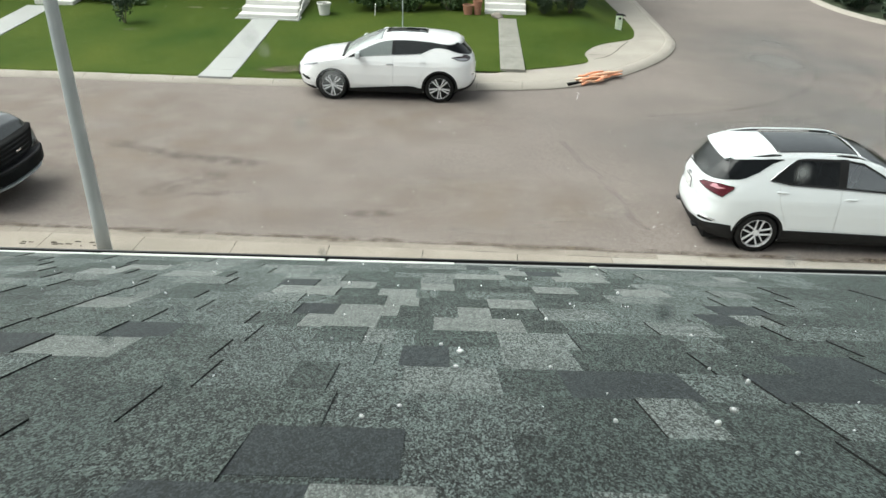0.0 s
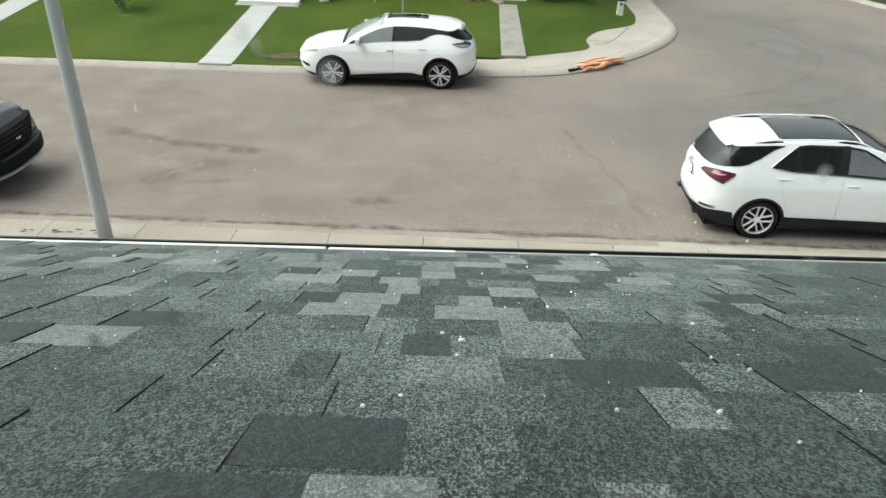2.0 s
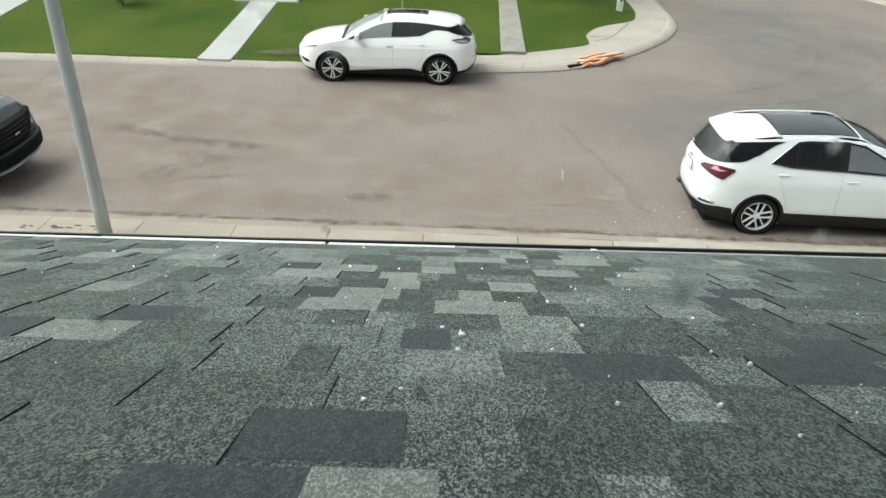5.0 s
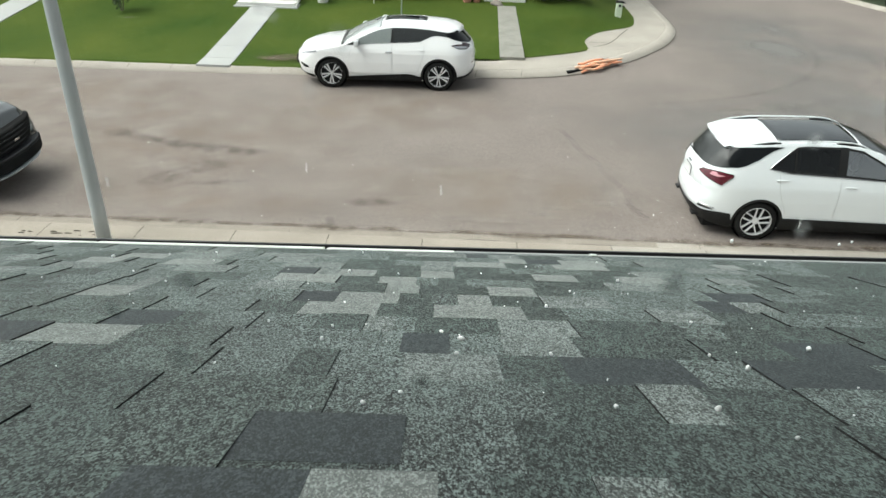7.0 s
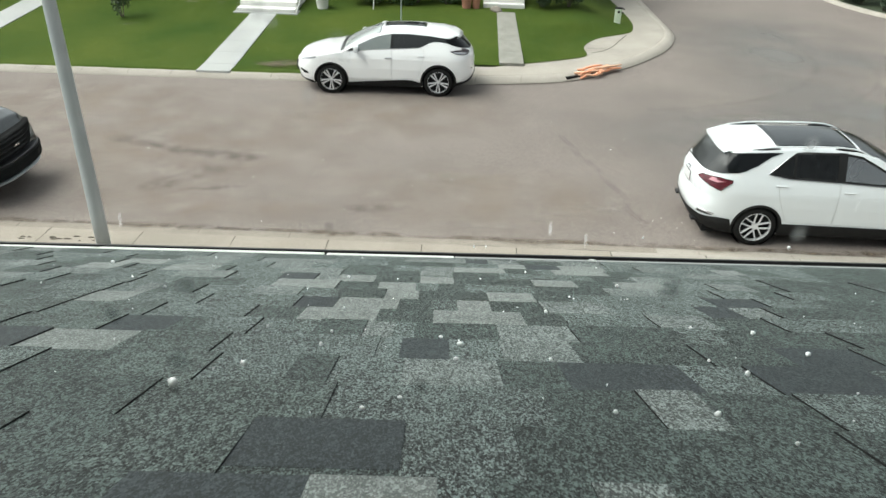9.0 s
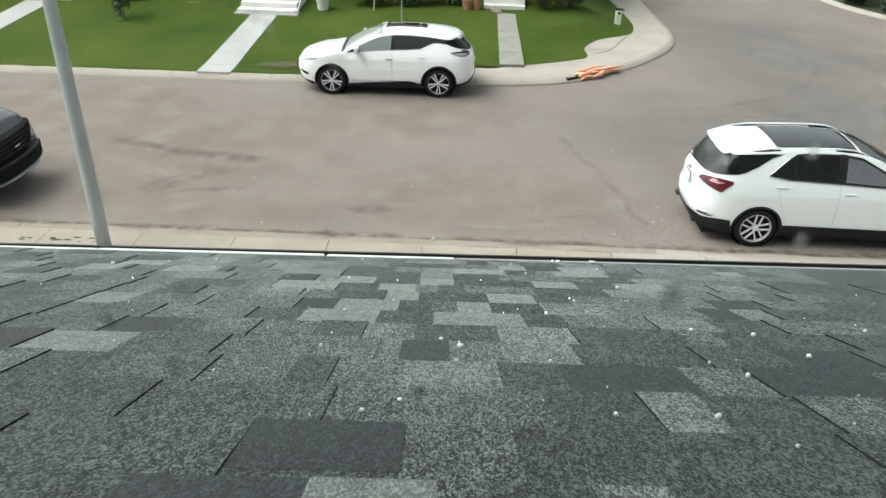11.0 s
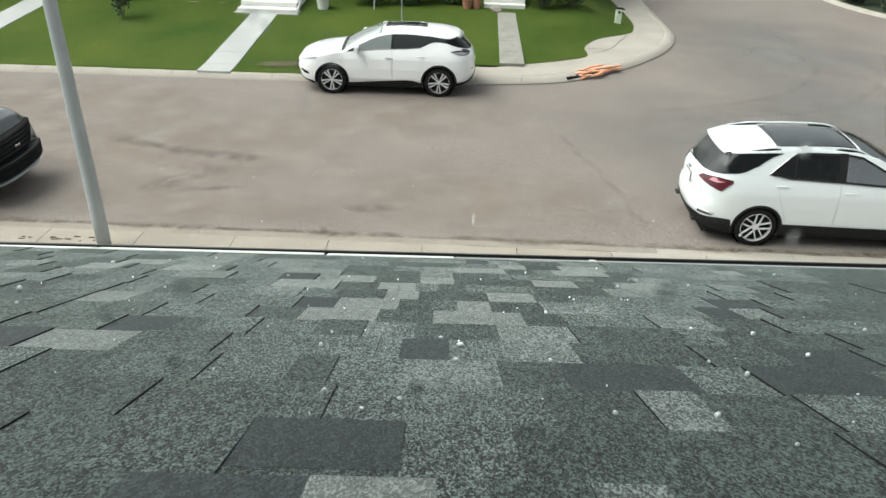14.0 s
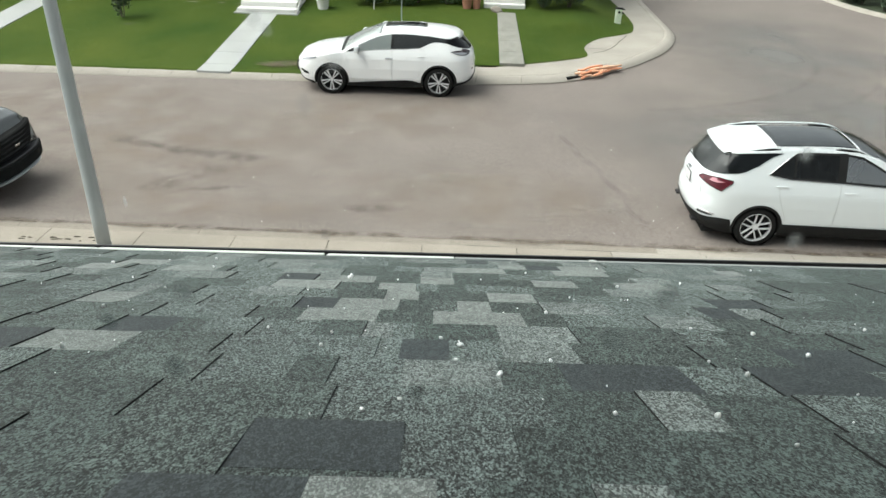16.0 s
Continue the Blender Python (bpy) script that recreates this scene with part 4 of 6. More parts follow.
def window_border(s, poly, wide, parent, sg):
    """The black border printed along the edge of a side window."""
    area = sum(a * d - c * b for (a, b), (c, d) in zip(poly, poly[1:] + poly[:1]))
    sense = 1 if area > 0 else -1
    inner = []
    for i, p in enumerate(poly):
        a, b, c = Vector(poly[i - 1]), Vector(p), Vector(poly[(i + 1) % len(poly)])
        n0, n1 = [Vector((-d.y, d.x)).normalized() * sense for d in (b - a, c - b)]
        m = (n0 + n1).normalized()
        inner.append(b + m * min(2.0 * wide, wide / max(0.3, m.dot(n0))))
    bm = bmesh.new()
    n = len(poly)
    loops = []
    for i in range(n):
        j = (i + 1) % n
        for k in range(8):
            t = k / 8
            pair = []
            for q, z in (Vector(poly[i]).lerp(Vector(poly[j]), t), inner[i].lerp(inner[j], t)):
                pair.append(bm.verts.new(s.at(sg * q, z) + s.out(sg * q, z) * 0.006))
            loops.append(pair)
    for u, v in zip(loops, loops[1:] + loops[:1]):
        bm.faces.new((u[0], v[0], v[1], u[1]))
    rim(bm, (0, sg * 0.004, 0))
    part("window_border", bm, CLADDING, parent)


def top_pane(s, name, q0, q1, u0, u1, material, parent, proud=0.006, label="", depth=0.012):
    """A pane on the roof or in the windscreen, between two places along the car, with its half width at both."""
    bm = bmesh.new()
    grid = []
    for i in range(17):
        t = i / 16
        grid.append([bm.verts.new(s.top(q0 + (q1 - q0) * t, (u0 + (u1 - u0) * t) * (j / 8 - 1)) + Vector((0, 0, proud))) for j in range(17)])
    for a, b in zip(grid, grid[1:]):
        for j in range(16):
            bm.faces.new((a[j], b[j], b[j + 1], a[j + 1]))
    rim(bm, (0, 0, -depth))
    return part(name, bm, material, parent, label, smooth=True)


def flank_door(s, name, poly, parent, sg, handle_at, chrome=None, paint=None):
    """A door skin with its shut lines and a pull handle on a flat disc toned as a shaded cup."""
    d = skin_patch(s, name, poly, paint or PAINT, parent, sg, 0.003, depth=0.02)
    skin_line(s, "shut_line", poly + poly[:1], 0.003, JOINTLINE, d, sg, 0.0015)
    q, z = handle_at
    c, n = s.at(sg * q, z), s.out(sg * q, z)
    bm = bmesh.new()
    lathe(bm, [(0.075, 0.0), (0.07, 0.003), (0.01, 0.004)], sides=18, m=Matrix.Translation(c + n * 0.001) @ n.to_track_quat("Z", "X").to_matrix().to_4x4() @ Matrix.Diagonal((0.5, 1, 1, 1)))
    part("handle_cup", bm, SHADEPAINT, d)
    bm = bmesh.new()
    box(bm, -0.095, 0.095, -0.012, 0.012, -0.012, 0.012, 0.008, Matrix.Translation(c + n * 0.012))
    part("door_handle", bm, chrome or paint or PAINT, d)
    return d


def car_seat(x, y, car, w=0.25):
    """A dark seat with a headrest behind the glass."""
    bm = bmesh.new()
    box(bm, x - 0.1, x + 0.45, y - w, y + w, 0.55, 0.74, 0.05)
    box(bm, x - 0.12, x + 0.03, y - w, y + w, 0.70, 1.27, 0.06, Matrix.Translation((x, 0, 0.7)) @ Matrix.Rotation(-0.2, 4, "Y") @ Matrix.Translation((-x, 0, -0.7)))
    box(bm, x - 0.26, x - 0.17, y - 0.13, y + 0.13, 1.28, 1.47, 0.04)
    part("seat", bm, SEATCLOTH, car, "dark cloth seat behind the glass")


def kerbside_suv():
    """Compact white sport utility, long roof rails, dark panoramic roof."""
    car = tagged(new("white_suv"), "white compact sport utility with dark panoramic roof parked at the kerb", "car", "parked cars")
    s = Skin(width=[(0.18, 0.80), (0.26, 0.875), (0.42, 0.912), (0.75, 0.922), (0.93, 0.914), (1.0, 0.903), (1.10, 0.878), (1.18, 0.855), (1.40, 0.780), (1.60, 0.700), (1.74, 0.630)],
             tail=[(0.18, -0.80), (0.28, -0.96), (0.40, -1.03), (0.50, -1.06), (0.54, -1.075), (0.68, -1.078), (0.80, -1.05), (0.86, -1.035), (0.95, -1.045), (1.05, -1.04), (1.12, -1.02), (1.2, -0.965), (1.43, -0.80), (1.62, -0.64), (1.74, -0.53)],
             nose=[(0.18, 3.35), (0.35, 3.62), (0.7, 3.66), (0.9, 3.60), (1.1, 3.35), (1.7, 2.9)],
             square=[(0.2, 3.4), (0.7, 3.4), (1.1, 3.2), (1.6, 3.6)],
             edge=[(0, 1.640), (0.6, 1.645), (1.0, 1.675), (1.4, 1.700), (1.9, 1.720), (2.3, 1.725), (2.65, 1.705), (3.0, 1.620), (3.35, 1.460), (3.8, 1.185), (3.95, 1.11), (4.3, 1.06), (4.6, 1.0), (4.85, 0.93), (5.2, 0.90)],
             low=[(0, 0.30), (0.6, 0.28), (0.9, 0.20), (4.2, 0.20), (4.6, 0.25), (5.2, 0.28)],
             start=-0.15, straight=3.05, crown=[(-0.7, 0.02), (-0.3, 0.045), (0.8, 0.05), (1.6, 0.06), (2.5, 0.09), (3.2, 0.07), (3.6, 0.03)])
    r = 0.362
    rear_win = [(1.205, 1.314), (1.54, 1.606), (1.62, 1.663), (1.78, 1.683), (2.36, 1.687), (2.37, 1.227), (1.95, 1.241), (1.56, 1.256)]
    front_win = [(2.44, 1.224), (2.44, 1.685), (2.72, 1.646), (2.95, 1.536), (3.14, 1.438), (3.52, 1.185), (3.50, 1.165), (3.0, 1.195)]
    skin_body(s, ((0, r, 0.40), (2.725, r, 0.40)), [rear_win, front_win], (2.72, 3.75), car, PAINT)
    for sg in (1, -1):
        for ax_ in (0, 2.725):
            skin_arch(s, ax_, r, 0.40, car, sg, 0.034)
            wheel(ax_, -sg * 0.80, r, car, -sg, "twin", "five twin-spoke silver alloy rim")
        skin_patch(s, "quarter_window", [(0.459, 1.585), (0.589, 1.417), (0.718, 1.291), (0.85, 1.310), (0.93, 1.346), (1.035, 1.471), (1.22, 1.590), (1.40, 1.653), (1.2, 1.652), (0.9, 1.631), (0.7, 1.612)], GLASS, car, sg, 0.008)
        for win in (rear_win, front_win):
            window_border(s, win, 0.034, car, sg)
        skin_patch(s, "rear_window", rear_win, TINTGLASS, car, sg, 0.004, depth=0.004)
        skin_patch(s, "front_window", front_win, SEEGLASS, car, sg, 0.004, depth=0.004)
        skin_patch(s, "door_pillar", [(2.34, 1.227), (2.34, 1.690), (2.46, 1.690), (2.46, 1.222)], CLADDING, car, sg, 0.007)
        skin_patch(s, "window_divider", [(1.60, 1.254), (1.60, 1.650), (1.635, 1.660), (1.635, 1.254)], CLADDING, car, sg, 0.006)
        skin_line(s, "window_trim", [(3.52, 1.175), (3.0, 1.190), (2.4, 1.220), (1.95, 1.235), (1.56, 1.250), (1.34, 1.278), (1.19, 1.314), (1.36, 1.465), (1.53, 1.606)], 0.0085, CHROME, car, sg, 0.008)
        flank_door(s, "door", [(1.62, 0.50), (2.40, 0.47), (2.40, 1.205), (1.95, 1.224), (1.56, 1.240), (1.38, 1.243), (1.42, 0.95), (1.54, 0.68)], car, sg, (1.43, 1.135))
        flank_door(s, "door", [(2.42, 0.47), (3.36, 0.46), (3.46, 0.80), (3.50, 1.155), (3.0, 1.182), (2.42, 1.205)], car, sg, (2.585, 1.065))
        skin_patch(s, "sill_cladding", [(1.555, 0.19), (1.555, 0.455), (3.47, 0.435), (3.47, 0.19)], CLADDING, car, sg, 0.014)
        skin_patch(s, "bumper_cladding", [(0.0, 0.31), (0.0, 0.46), (0.26, 0.505), (0.46, 0.485), (0.75, 0.515), (0.89, 0.50), (0.905, 0.36), (0.93, 0.195), (0.6, 0.265)], CLADDING, car, sg, 0.012)
        skin_line(s, "bumper_strip", [(0.40, 0.60), (0.50, 0.592), (0.60, 0.58), (0.69, 0.568)], 0.011, CHROME, car, sg, 0.003)
        skin_patch(s, "bumper_recess", [(0.36, 0.525), (0.38, 0.565), (0.55, 0.562), (0.66, 0.545), (0.66, 0.528)], CLADDING, car, sg, 0.003)
        lamp = skin_patch(s, "tail_lamp", [(0.215, 1.105), (0.27, 1.160), (0.45, 1.188), (0.61, 1.203), (0.815, 1.186), (0.82, 1.142), (0.70, 0.998), (0.555, 1.035), (0.34, 1.080)], LAMPRED, car, sg, 0.014, "dark red tail lamp")
        skin_patch(s, "lamp_strip", [(0.45, 1.125), (0.48, 1.176), (0.55, 1.182), (0.60, 1.150), (0.72, 1.150), (0.62, 1.118)], LAMPPINK, lamp, sg, 0.019, "paler pink lens strip", 0.006)
        skin_line(s, "lamp_rim", [(0.215, 1.105), (0.27, 1.160), (0.45, 1.188), (0.61, 1.203), (0.815, 1.186), (0.82, 1.142), (0.70, 0.998), (0.555, 1.035), (0.34, 1.080), (0.215, 1.105)], 0.007, LAMPEDGE, lamp, sg, 0.012)
        skin_line(s, "shut_line", [(0.30, 1.050), (0.32, 0.90), (0.36, 0.77), (0.0, 0.765)], 0.004, JOINTLINE, car, sg, 0.001)
        rail(s, -0.30, 1.72, -sg, car)
        wing_mirror(s, 3.36, 1.16, sg, car)
        skin_patch(s, "headlamp", [(4.3, 0.80), (4.35, 0.90), (4.6, 0.88), (4.75, 0.80), (4.6, 0.77)], LAMPCLEAR, car, sg, 0.008)
    skin_patch(s, "rear_screen", [(-0.455, 1.592), (-0.30, 1.603), (0.0, 1.610), (0.30, 1.603), (0.455, 1.592), (0.585, 1.417), (0.715, 1.292), (0.60, 1.270), (0.416, 1.247), (0.163, 1.228), (0.0, 1.220), (-0.163, 1.228), (-0.416, 1.247), (-0.60, 1.270), (-0.715, 1.292), (-0.585, 1.417)], SCREENDARK, car, 1, 0.008)
    top_pane(s, "windscreen", 2.72, 3.78, 0.97, 0.97, SEEGLASS, car, 0.002)
    top_pane(s, "glass_roof", 1.32, 2.66, 0.83, 0.86, ROOFGLASS, car, 0.007, "dark panoramic glass roof")
    # roof spoiler over the rear screen
    bm = bmesh.new()
    rows = []
    for i in range(21):
        u = i / 10 - 1
        q = 0.5 * u
        e = s.at(-q, 1.60) + Vector((0, 0, 0.018))
        back = Vector((-0.085 * (1 + 0.5 * abs(u) ** 3), -0.02 * u ** 3, -0.030))
        rows.append([bm.verts.new(c) for c in (s.top(0.9, -u) * 0.35 + e * 0.65 + Vector((0, 0, 0.010)), e + Vector((0, 0, 0.010)), e + back, e + back + Vector((0.012, 0, -0.022)), e + Vector((0.03, 0, -0.03)))])
    for a, b in zip(rows, rows[1:]):
        for k in range(4):
            bm.faces.new((a[k], b[k], b[k + 1], a[k + 1]))
    part("spoiler", bm, PAINT, car, smooth=True)
    # number plate on a patch toned as its shaded recess, badge over it
    skin_patch(s, "plate_recess", [(-0.15, 0.85), (-0.15, 1.055), (0.15, 1.055), (0.15, 0.85)], SHADEPAINT, car, 1, 0.003)
    tail_x = s.v("tail", 0.95)
    plate = boxed("number_plate", (tail_x - 0.016, tail_x - 0.006, -0.155, 0.155, 0.875, 1.035), PLATE, car, 0.003, "plain pale number plate")
    boxed("plate_frame", (tail_x - 0.012, tail_x - 0.004, -0.168, 0.168, 0.862, 1.048), CLADDING, plate, 0.003)
    boxed("badge", (tail_x - 0.02, tail_x + 0.02, -0.07, 0.07, 1.092, 1.118), CHROME, car, 0.008, "plain chrome badge bar")
    boxed("wiper", (-0.985, -0.965, -0.02, 0.36, 1.235, 1.25), CLADDING, car, 0.004)
    for sg in (-1, 1):
        boxed("exhaust_tip", (-1.035, -0.9, sg * 0.55 - 0.08, sg * 0.55 + 0.08, 0.315, 0.36), DARKALLOY, car, 0.012)
    boxed("underbody", (-0.85, 3.4, -0.72, 0.72, 0.16, 0.34), UNDER, car)
    boxed("cabin_floor", (-0.7, 2.6, -0.78, 0.78, 0.46, 0.52), UNDER, car)
    boxed("boot_wall", (-0.45, -0.38, -0.75, 0.75, 0.5, 1.22), SEATCLOTH, car)
    boxed("dashboard", (2.30, 2.75, -0.74, 0.74, 0.70, 1.03), SEATCLOTH, car, 0.06)
    for y in (-0.38, 0.38):
        car_seat(0.35, y, car, 0.34)
        car_seat(1.35, y, car, 0.26)
    bm = bmesh.new()
    ring = [Vector((2.10 + 0.06 * math.sin(a), 0.38 + 0.18 * math.cos(a), 1.02 + 0.17 * math.sin(a))) for a in (2 * math.pi * k / 20 for k in range(21))]
    tube(bm, ring, [0.016] * 21, 6)
    part("steering_wheel", bm, CLADDING, car)
    return car


def opposite_suv():
    """White mid-size sport utility with a rising belt line and a floating roof."""
    car = tagged(new("white_crossover"), "glossy white crossover with black floating roof pillar parked opposite", "car", "parked cars")
    s = Skin(width=[(0.2, 0.84), (0.3, 0.90), (0.45, 0.945), (0.7, 0.957), (0.95, 0.945), (1.05, 0.92), (1.15, 0.885), (1.35, 0.80), (1.5, 0.72), (1.66, 0.61)],
             tail=[(0.25, -0.78), (0.4, -0.90), (0.55, -0.96), (0.62, -0.96), (0.8, -0.945), (0.95, -0.935), (1.05, -0.915), (1.15, -0.85), (1.35, -0.66), (1.5, -0.50), (1.66, -0.34)],
             nose=[(0.2, 3.55), (0.35, 3.76), (0.6, 3.83), (0.8, 3.80), (0.95, 3.66), (1.05, 3.45), (1.2, 3.1), (1.66, 2.9)],
             square=[(0.2, 2.8), (0.9, 2.7), (1.6, 2.8)],
             edge=[(0, 1.51), (0.6, 1.525), (1.1, 1.578), (1.6, 1.615), (2.1, 1.612), (2.4, 1.595), (2.72, 1.535), (3.13, 1.365), (3.42, 1.225), (3.62, 1.110), (3.9, 1.06), (4.3, 0.99), (4.65, 0.92), (5.05, 0.90)],
             low=[(0, 0.43), (0.3, 0.385), (0.6, 0.325), (0.9, 0.24), (4.2, 0.22), (4.6, 0.27), (5.05, 0.30)],
             start=-0.1, straight=3.05, crown=[(-0.6, 0.02), (-0.3, 0.05), (0.8, 0.075), (1.6, 0.085), (2.6, 0.09), (3.1, 0.075), (3.5, 0.05), (3.8, 0.02)])
    r = 0.383
    front_win = [(3.40, 1.168), (3.36, 1.205), (3.126, 1.316), (2.90, 1.415), (2.721, 1.483), (2.52, 1.53), (2.33, 1.552), (2.355, 1.222), (2.8, 1.192), (3.165, 1.155)]
    rear_win = [(2.30, 1.556), (2.05, 1.562), (1.814, 1.560), (1.375, 1.536), (0.95, 1.488), (0.96, 1.385), (1.10, 1.405), (1.224, 1.405), (1.36, 1.37), (1.483, 1.312), (1.585, 1.268), (2.00, 1.235), (2.33, 1.222)]
    skin_body(s, ((0, r, 0.43), (2.825, r, 0.425)), [], (9, 9), car, PEARL)
    for sg in (1, -1):
        skin_arch(s, 0, r, 0.43, car, sg, 0.046)
        skin_arch(s, 2.825, r, 0.425, car, sg, 0.030)
        for ax_ in (0, 2.825):
            wheel(ax_, -sg * 0.84, r, car, -sg, "blade", "dark and silver bladed alloy rim")
        skin_patch(s, "front_window", front_win, PALEGLASS, car, sg, 0.006)
        skin_patch(s, "rear_window", rear_win, SCREENDARK, car, sg, 0.006)
        skin_patch(s, "roof_pillar", [(0.95, 1.486), (0.80, 1.490), (0.60, 1.500), (0.42, 1.505), (0.35, 1.44), (0.26, 1.30), (0.20, 1.185), (0.42, 1.235), (0.65, 1.285), (0.80, 1.33), (0.96, 1.388)], GLASS, car, sg, 0.006, "black gloss roof pillar")
        skin_patch(s, "door_pillar", [(2.30, 1.222), (2.285, 1.556), (2.345, 1.554), (2.37, 1.220)], CLADDING, car, sg, 0.008)
        skin_line(s, "window_trim", [(3.38, 1.160), (3.165, 1.147), (2.8, 1.183), (2.34, 1.213), (2.0, 1.226), (1.585, 1.260)], 0.006, CHROME, car, sg, 0.006)
        flank_door(s, "door", [(1.66, 0.50), (2.32, 0.44), (2.33, 1.205), (2.0, 1.218), (1.60, 1.25), (1.50, 1.20), (1.52, 0.90)], car, sg, (1.575, 1.057), paint=PEARL)
        flank_door(s, "door", [(2.34, 0.44), (3.36, 0.37), (3.46, 0.70), (3.40, 1.135), (2.8, 1.175), (2.35, 1.205)], car, sg, (2.414, 0.985), CHROME, PEARL)
        skin_patch(s, "sill_cladding", [(1.545, 0.225), (1.545, 0.365), (1.66, 0.385), (1.80, 0.425), (1.95, 0.437), (2.7, 0.385), (3.515, 0.320), (3.515, 0.225)], CLADDING, car, sg, 0.012)
        skin_patch(s, "bumper_cladding", [(0.0, 0.43), (0.0, 0.60), (0.14, 0.565), (0.30, 0.475), (0.55, 0.405), (0.87, 0.372), (0.87, 0.27), (0.6, 0.325), (0.3, 0.385)], CLADDING, car, sg, 0.012)
        lamp = skin_patch(s, "tail_lamp", [(0.905, 1.190), (0.749, 1.108), (0.54, 1.082), (0.36, 1.115), (0.30, 1.160), (0.42, 1.215), (0.545, 1.240), (0.60, 1.205), (0.75, 1.215)], LAMPEDGE, car, sg, 0.012, "clear and dark boomerang tail lamp")
        skin_patch(s, "lamp_core", [(0.86, 1.180), (0.74, 1.122), (0.56, 1.100), (0.45, 1.125), (0.60, 1.165)], LAMPCLEAR, lamp, sg, 0.016, depth=0.006)
        skin_patch(s, "reflector", [(0.28, 0.70), (0.28, 0.73), (0.37, 0.73), (0.37, 0.70)], LAMPRED, car, sg, 0.005)
        skin_patch(s, "headlamp", [(4.20, 0.93), (4.22, 0.975), (4.45, 0.93), (4.62, 0.86), (4.60, 0.80), (4.44, 0.86)], LAMPCLEAR, car, sg, 0.008)
        skin_patch(s, "fog_lamp_recess", [(4.34, 0.50), (4.36, 0.56), (4.56, 0.62), (4.58, 0.57), (4.46, 0.50)], CLADDING, car, sg, 0.008)
        skin_patch(s, "front_lip", [(4.26, 0.25), (4.28, 0.33), (4.6, 0.36), (5.0, 0.37), (5.0, 0.30)], CLADDING, car, sg, 0.010)
        wing_mirror(s, 3.22, 1.15, sg, car)
        skin_patch(s, "mirror_corner", [(3.22, 1.145), (3.24, 1.26), (3.46, 1.16), (3.50, 1.12)], CLADDING, car, sg, 0.008)
    skin_patch(s, "rear_screen", [(-0.40, 1.49), (0.0, 1.50), (0.40, 1.49), (0.33, 1.44), (0.25, 1.30), (0.18, 1.19), (0.0, 1.175), (-0.18, 1.19), (-0.25, 1.30), (-0.33, 1.44)], GLASS, car, 1, 0.008)
    top_pane(s, "windscreen", 2.62, 3.60, 0.93, 0.90, SCREENGLASS, car, 0.006)
    top_pane(s, "cowl", 3.59, 3.67, 0.92, 0.92, CLADDING, car, 0.010)
    top_pane(s, "glass_roof", 1.45, 2.55, 0.33, 0.33, ROOFGLASS, car, 0.010, "dark glass sunroof")
    bm = bmesh.new()
    rows = []
    for i in range(17):
        u = i / 8 - 1
        e = s.at(-0.48 * u, 1.512) + Vector((0, 0, 0.02))
        back = Vector((-0.13 * (1 - 0.25 * u * u), -0.02 * u, -0.045))
        rows.append([bm.verts.new(c) for c in (s.top(1.0, -u) * 0.3 + e * 0.7 + Vector((0, 0, 0.012)), e + Vector((0, 0, 0.008)), e + back, e + back + Vector((0.02, 0, -0.022)), e + Vector((0.04, 0, -0.03)))])
    for a, b in zip(rows, rows[1:]):
        for k in range(4):
            bm.faces.new((a[k], b[k], b[k + 1], a[k + 1]))
    part("spoiler", bm, PEARL, car, smooth=True)
    bm = bmesh.new()
    tube(bm, [(1.55, 0.0, 1.68), (1.50, 0, 1.72), (1.40, 0, 1.725)], [0.008, 0.012, 0.006], 8)
    part("antenna_fin", bm, PEARL, car)
    boxed("number_plate", (-0.947, -0.92, -0.15, 0.15, 0.78, 0.90), PLATE, car, 0.004)
    boxed("underbody", (-0.45, 3.4, -0.74, 0.74, 0.22, 0.36), UNDER, car)
    boxed("grille", (3.74, 3.84, -0.35, 0.35, 0.46, 0.72), CLADDING, car, 0.03)
    return car


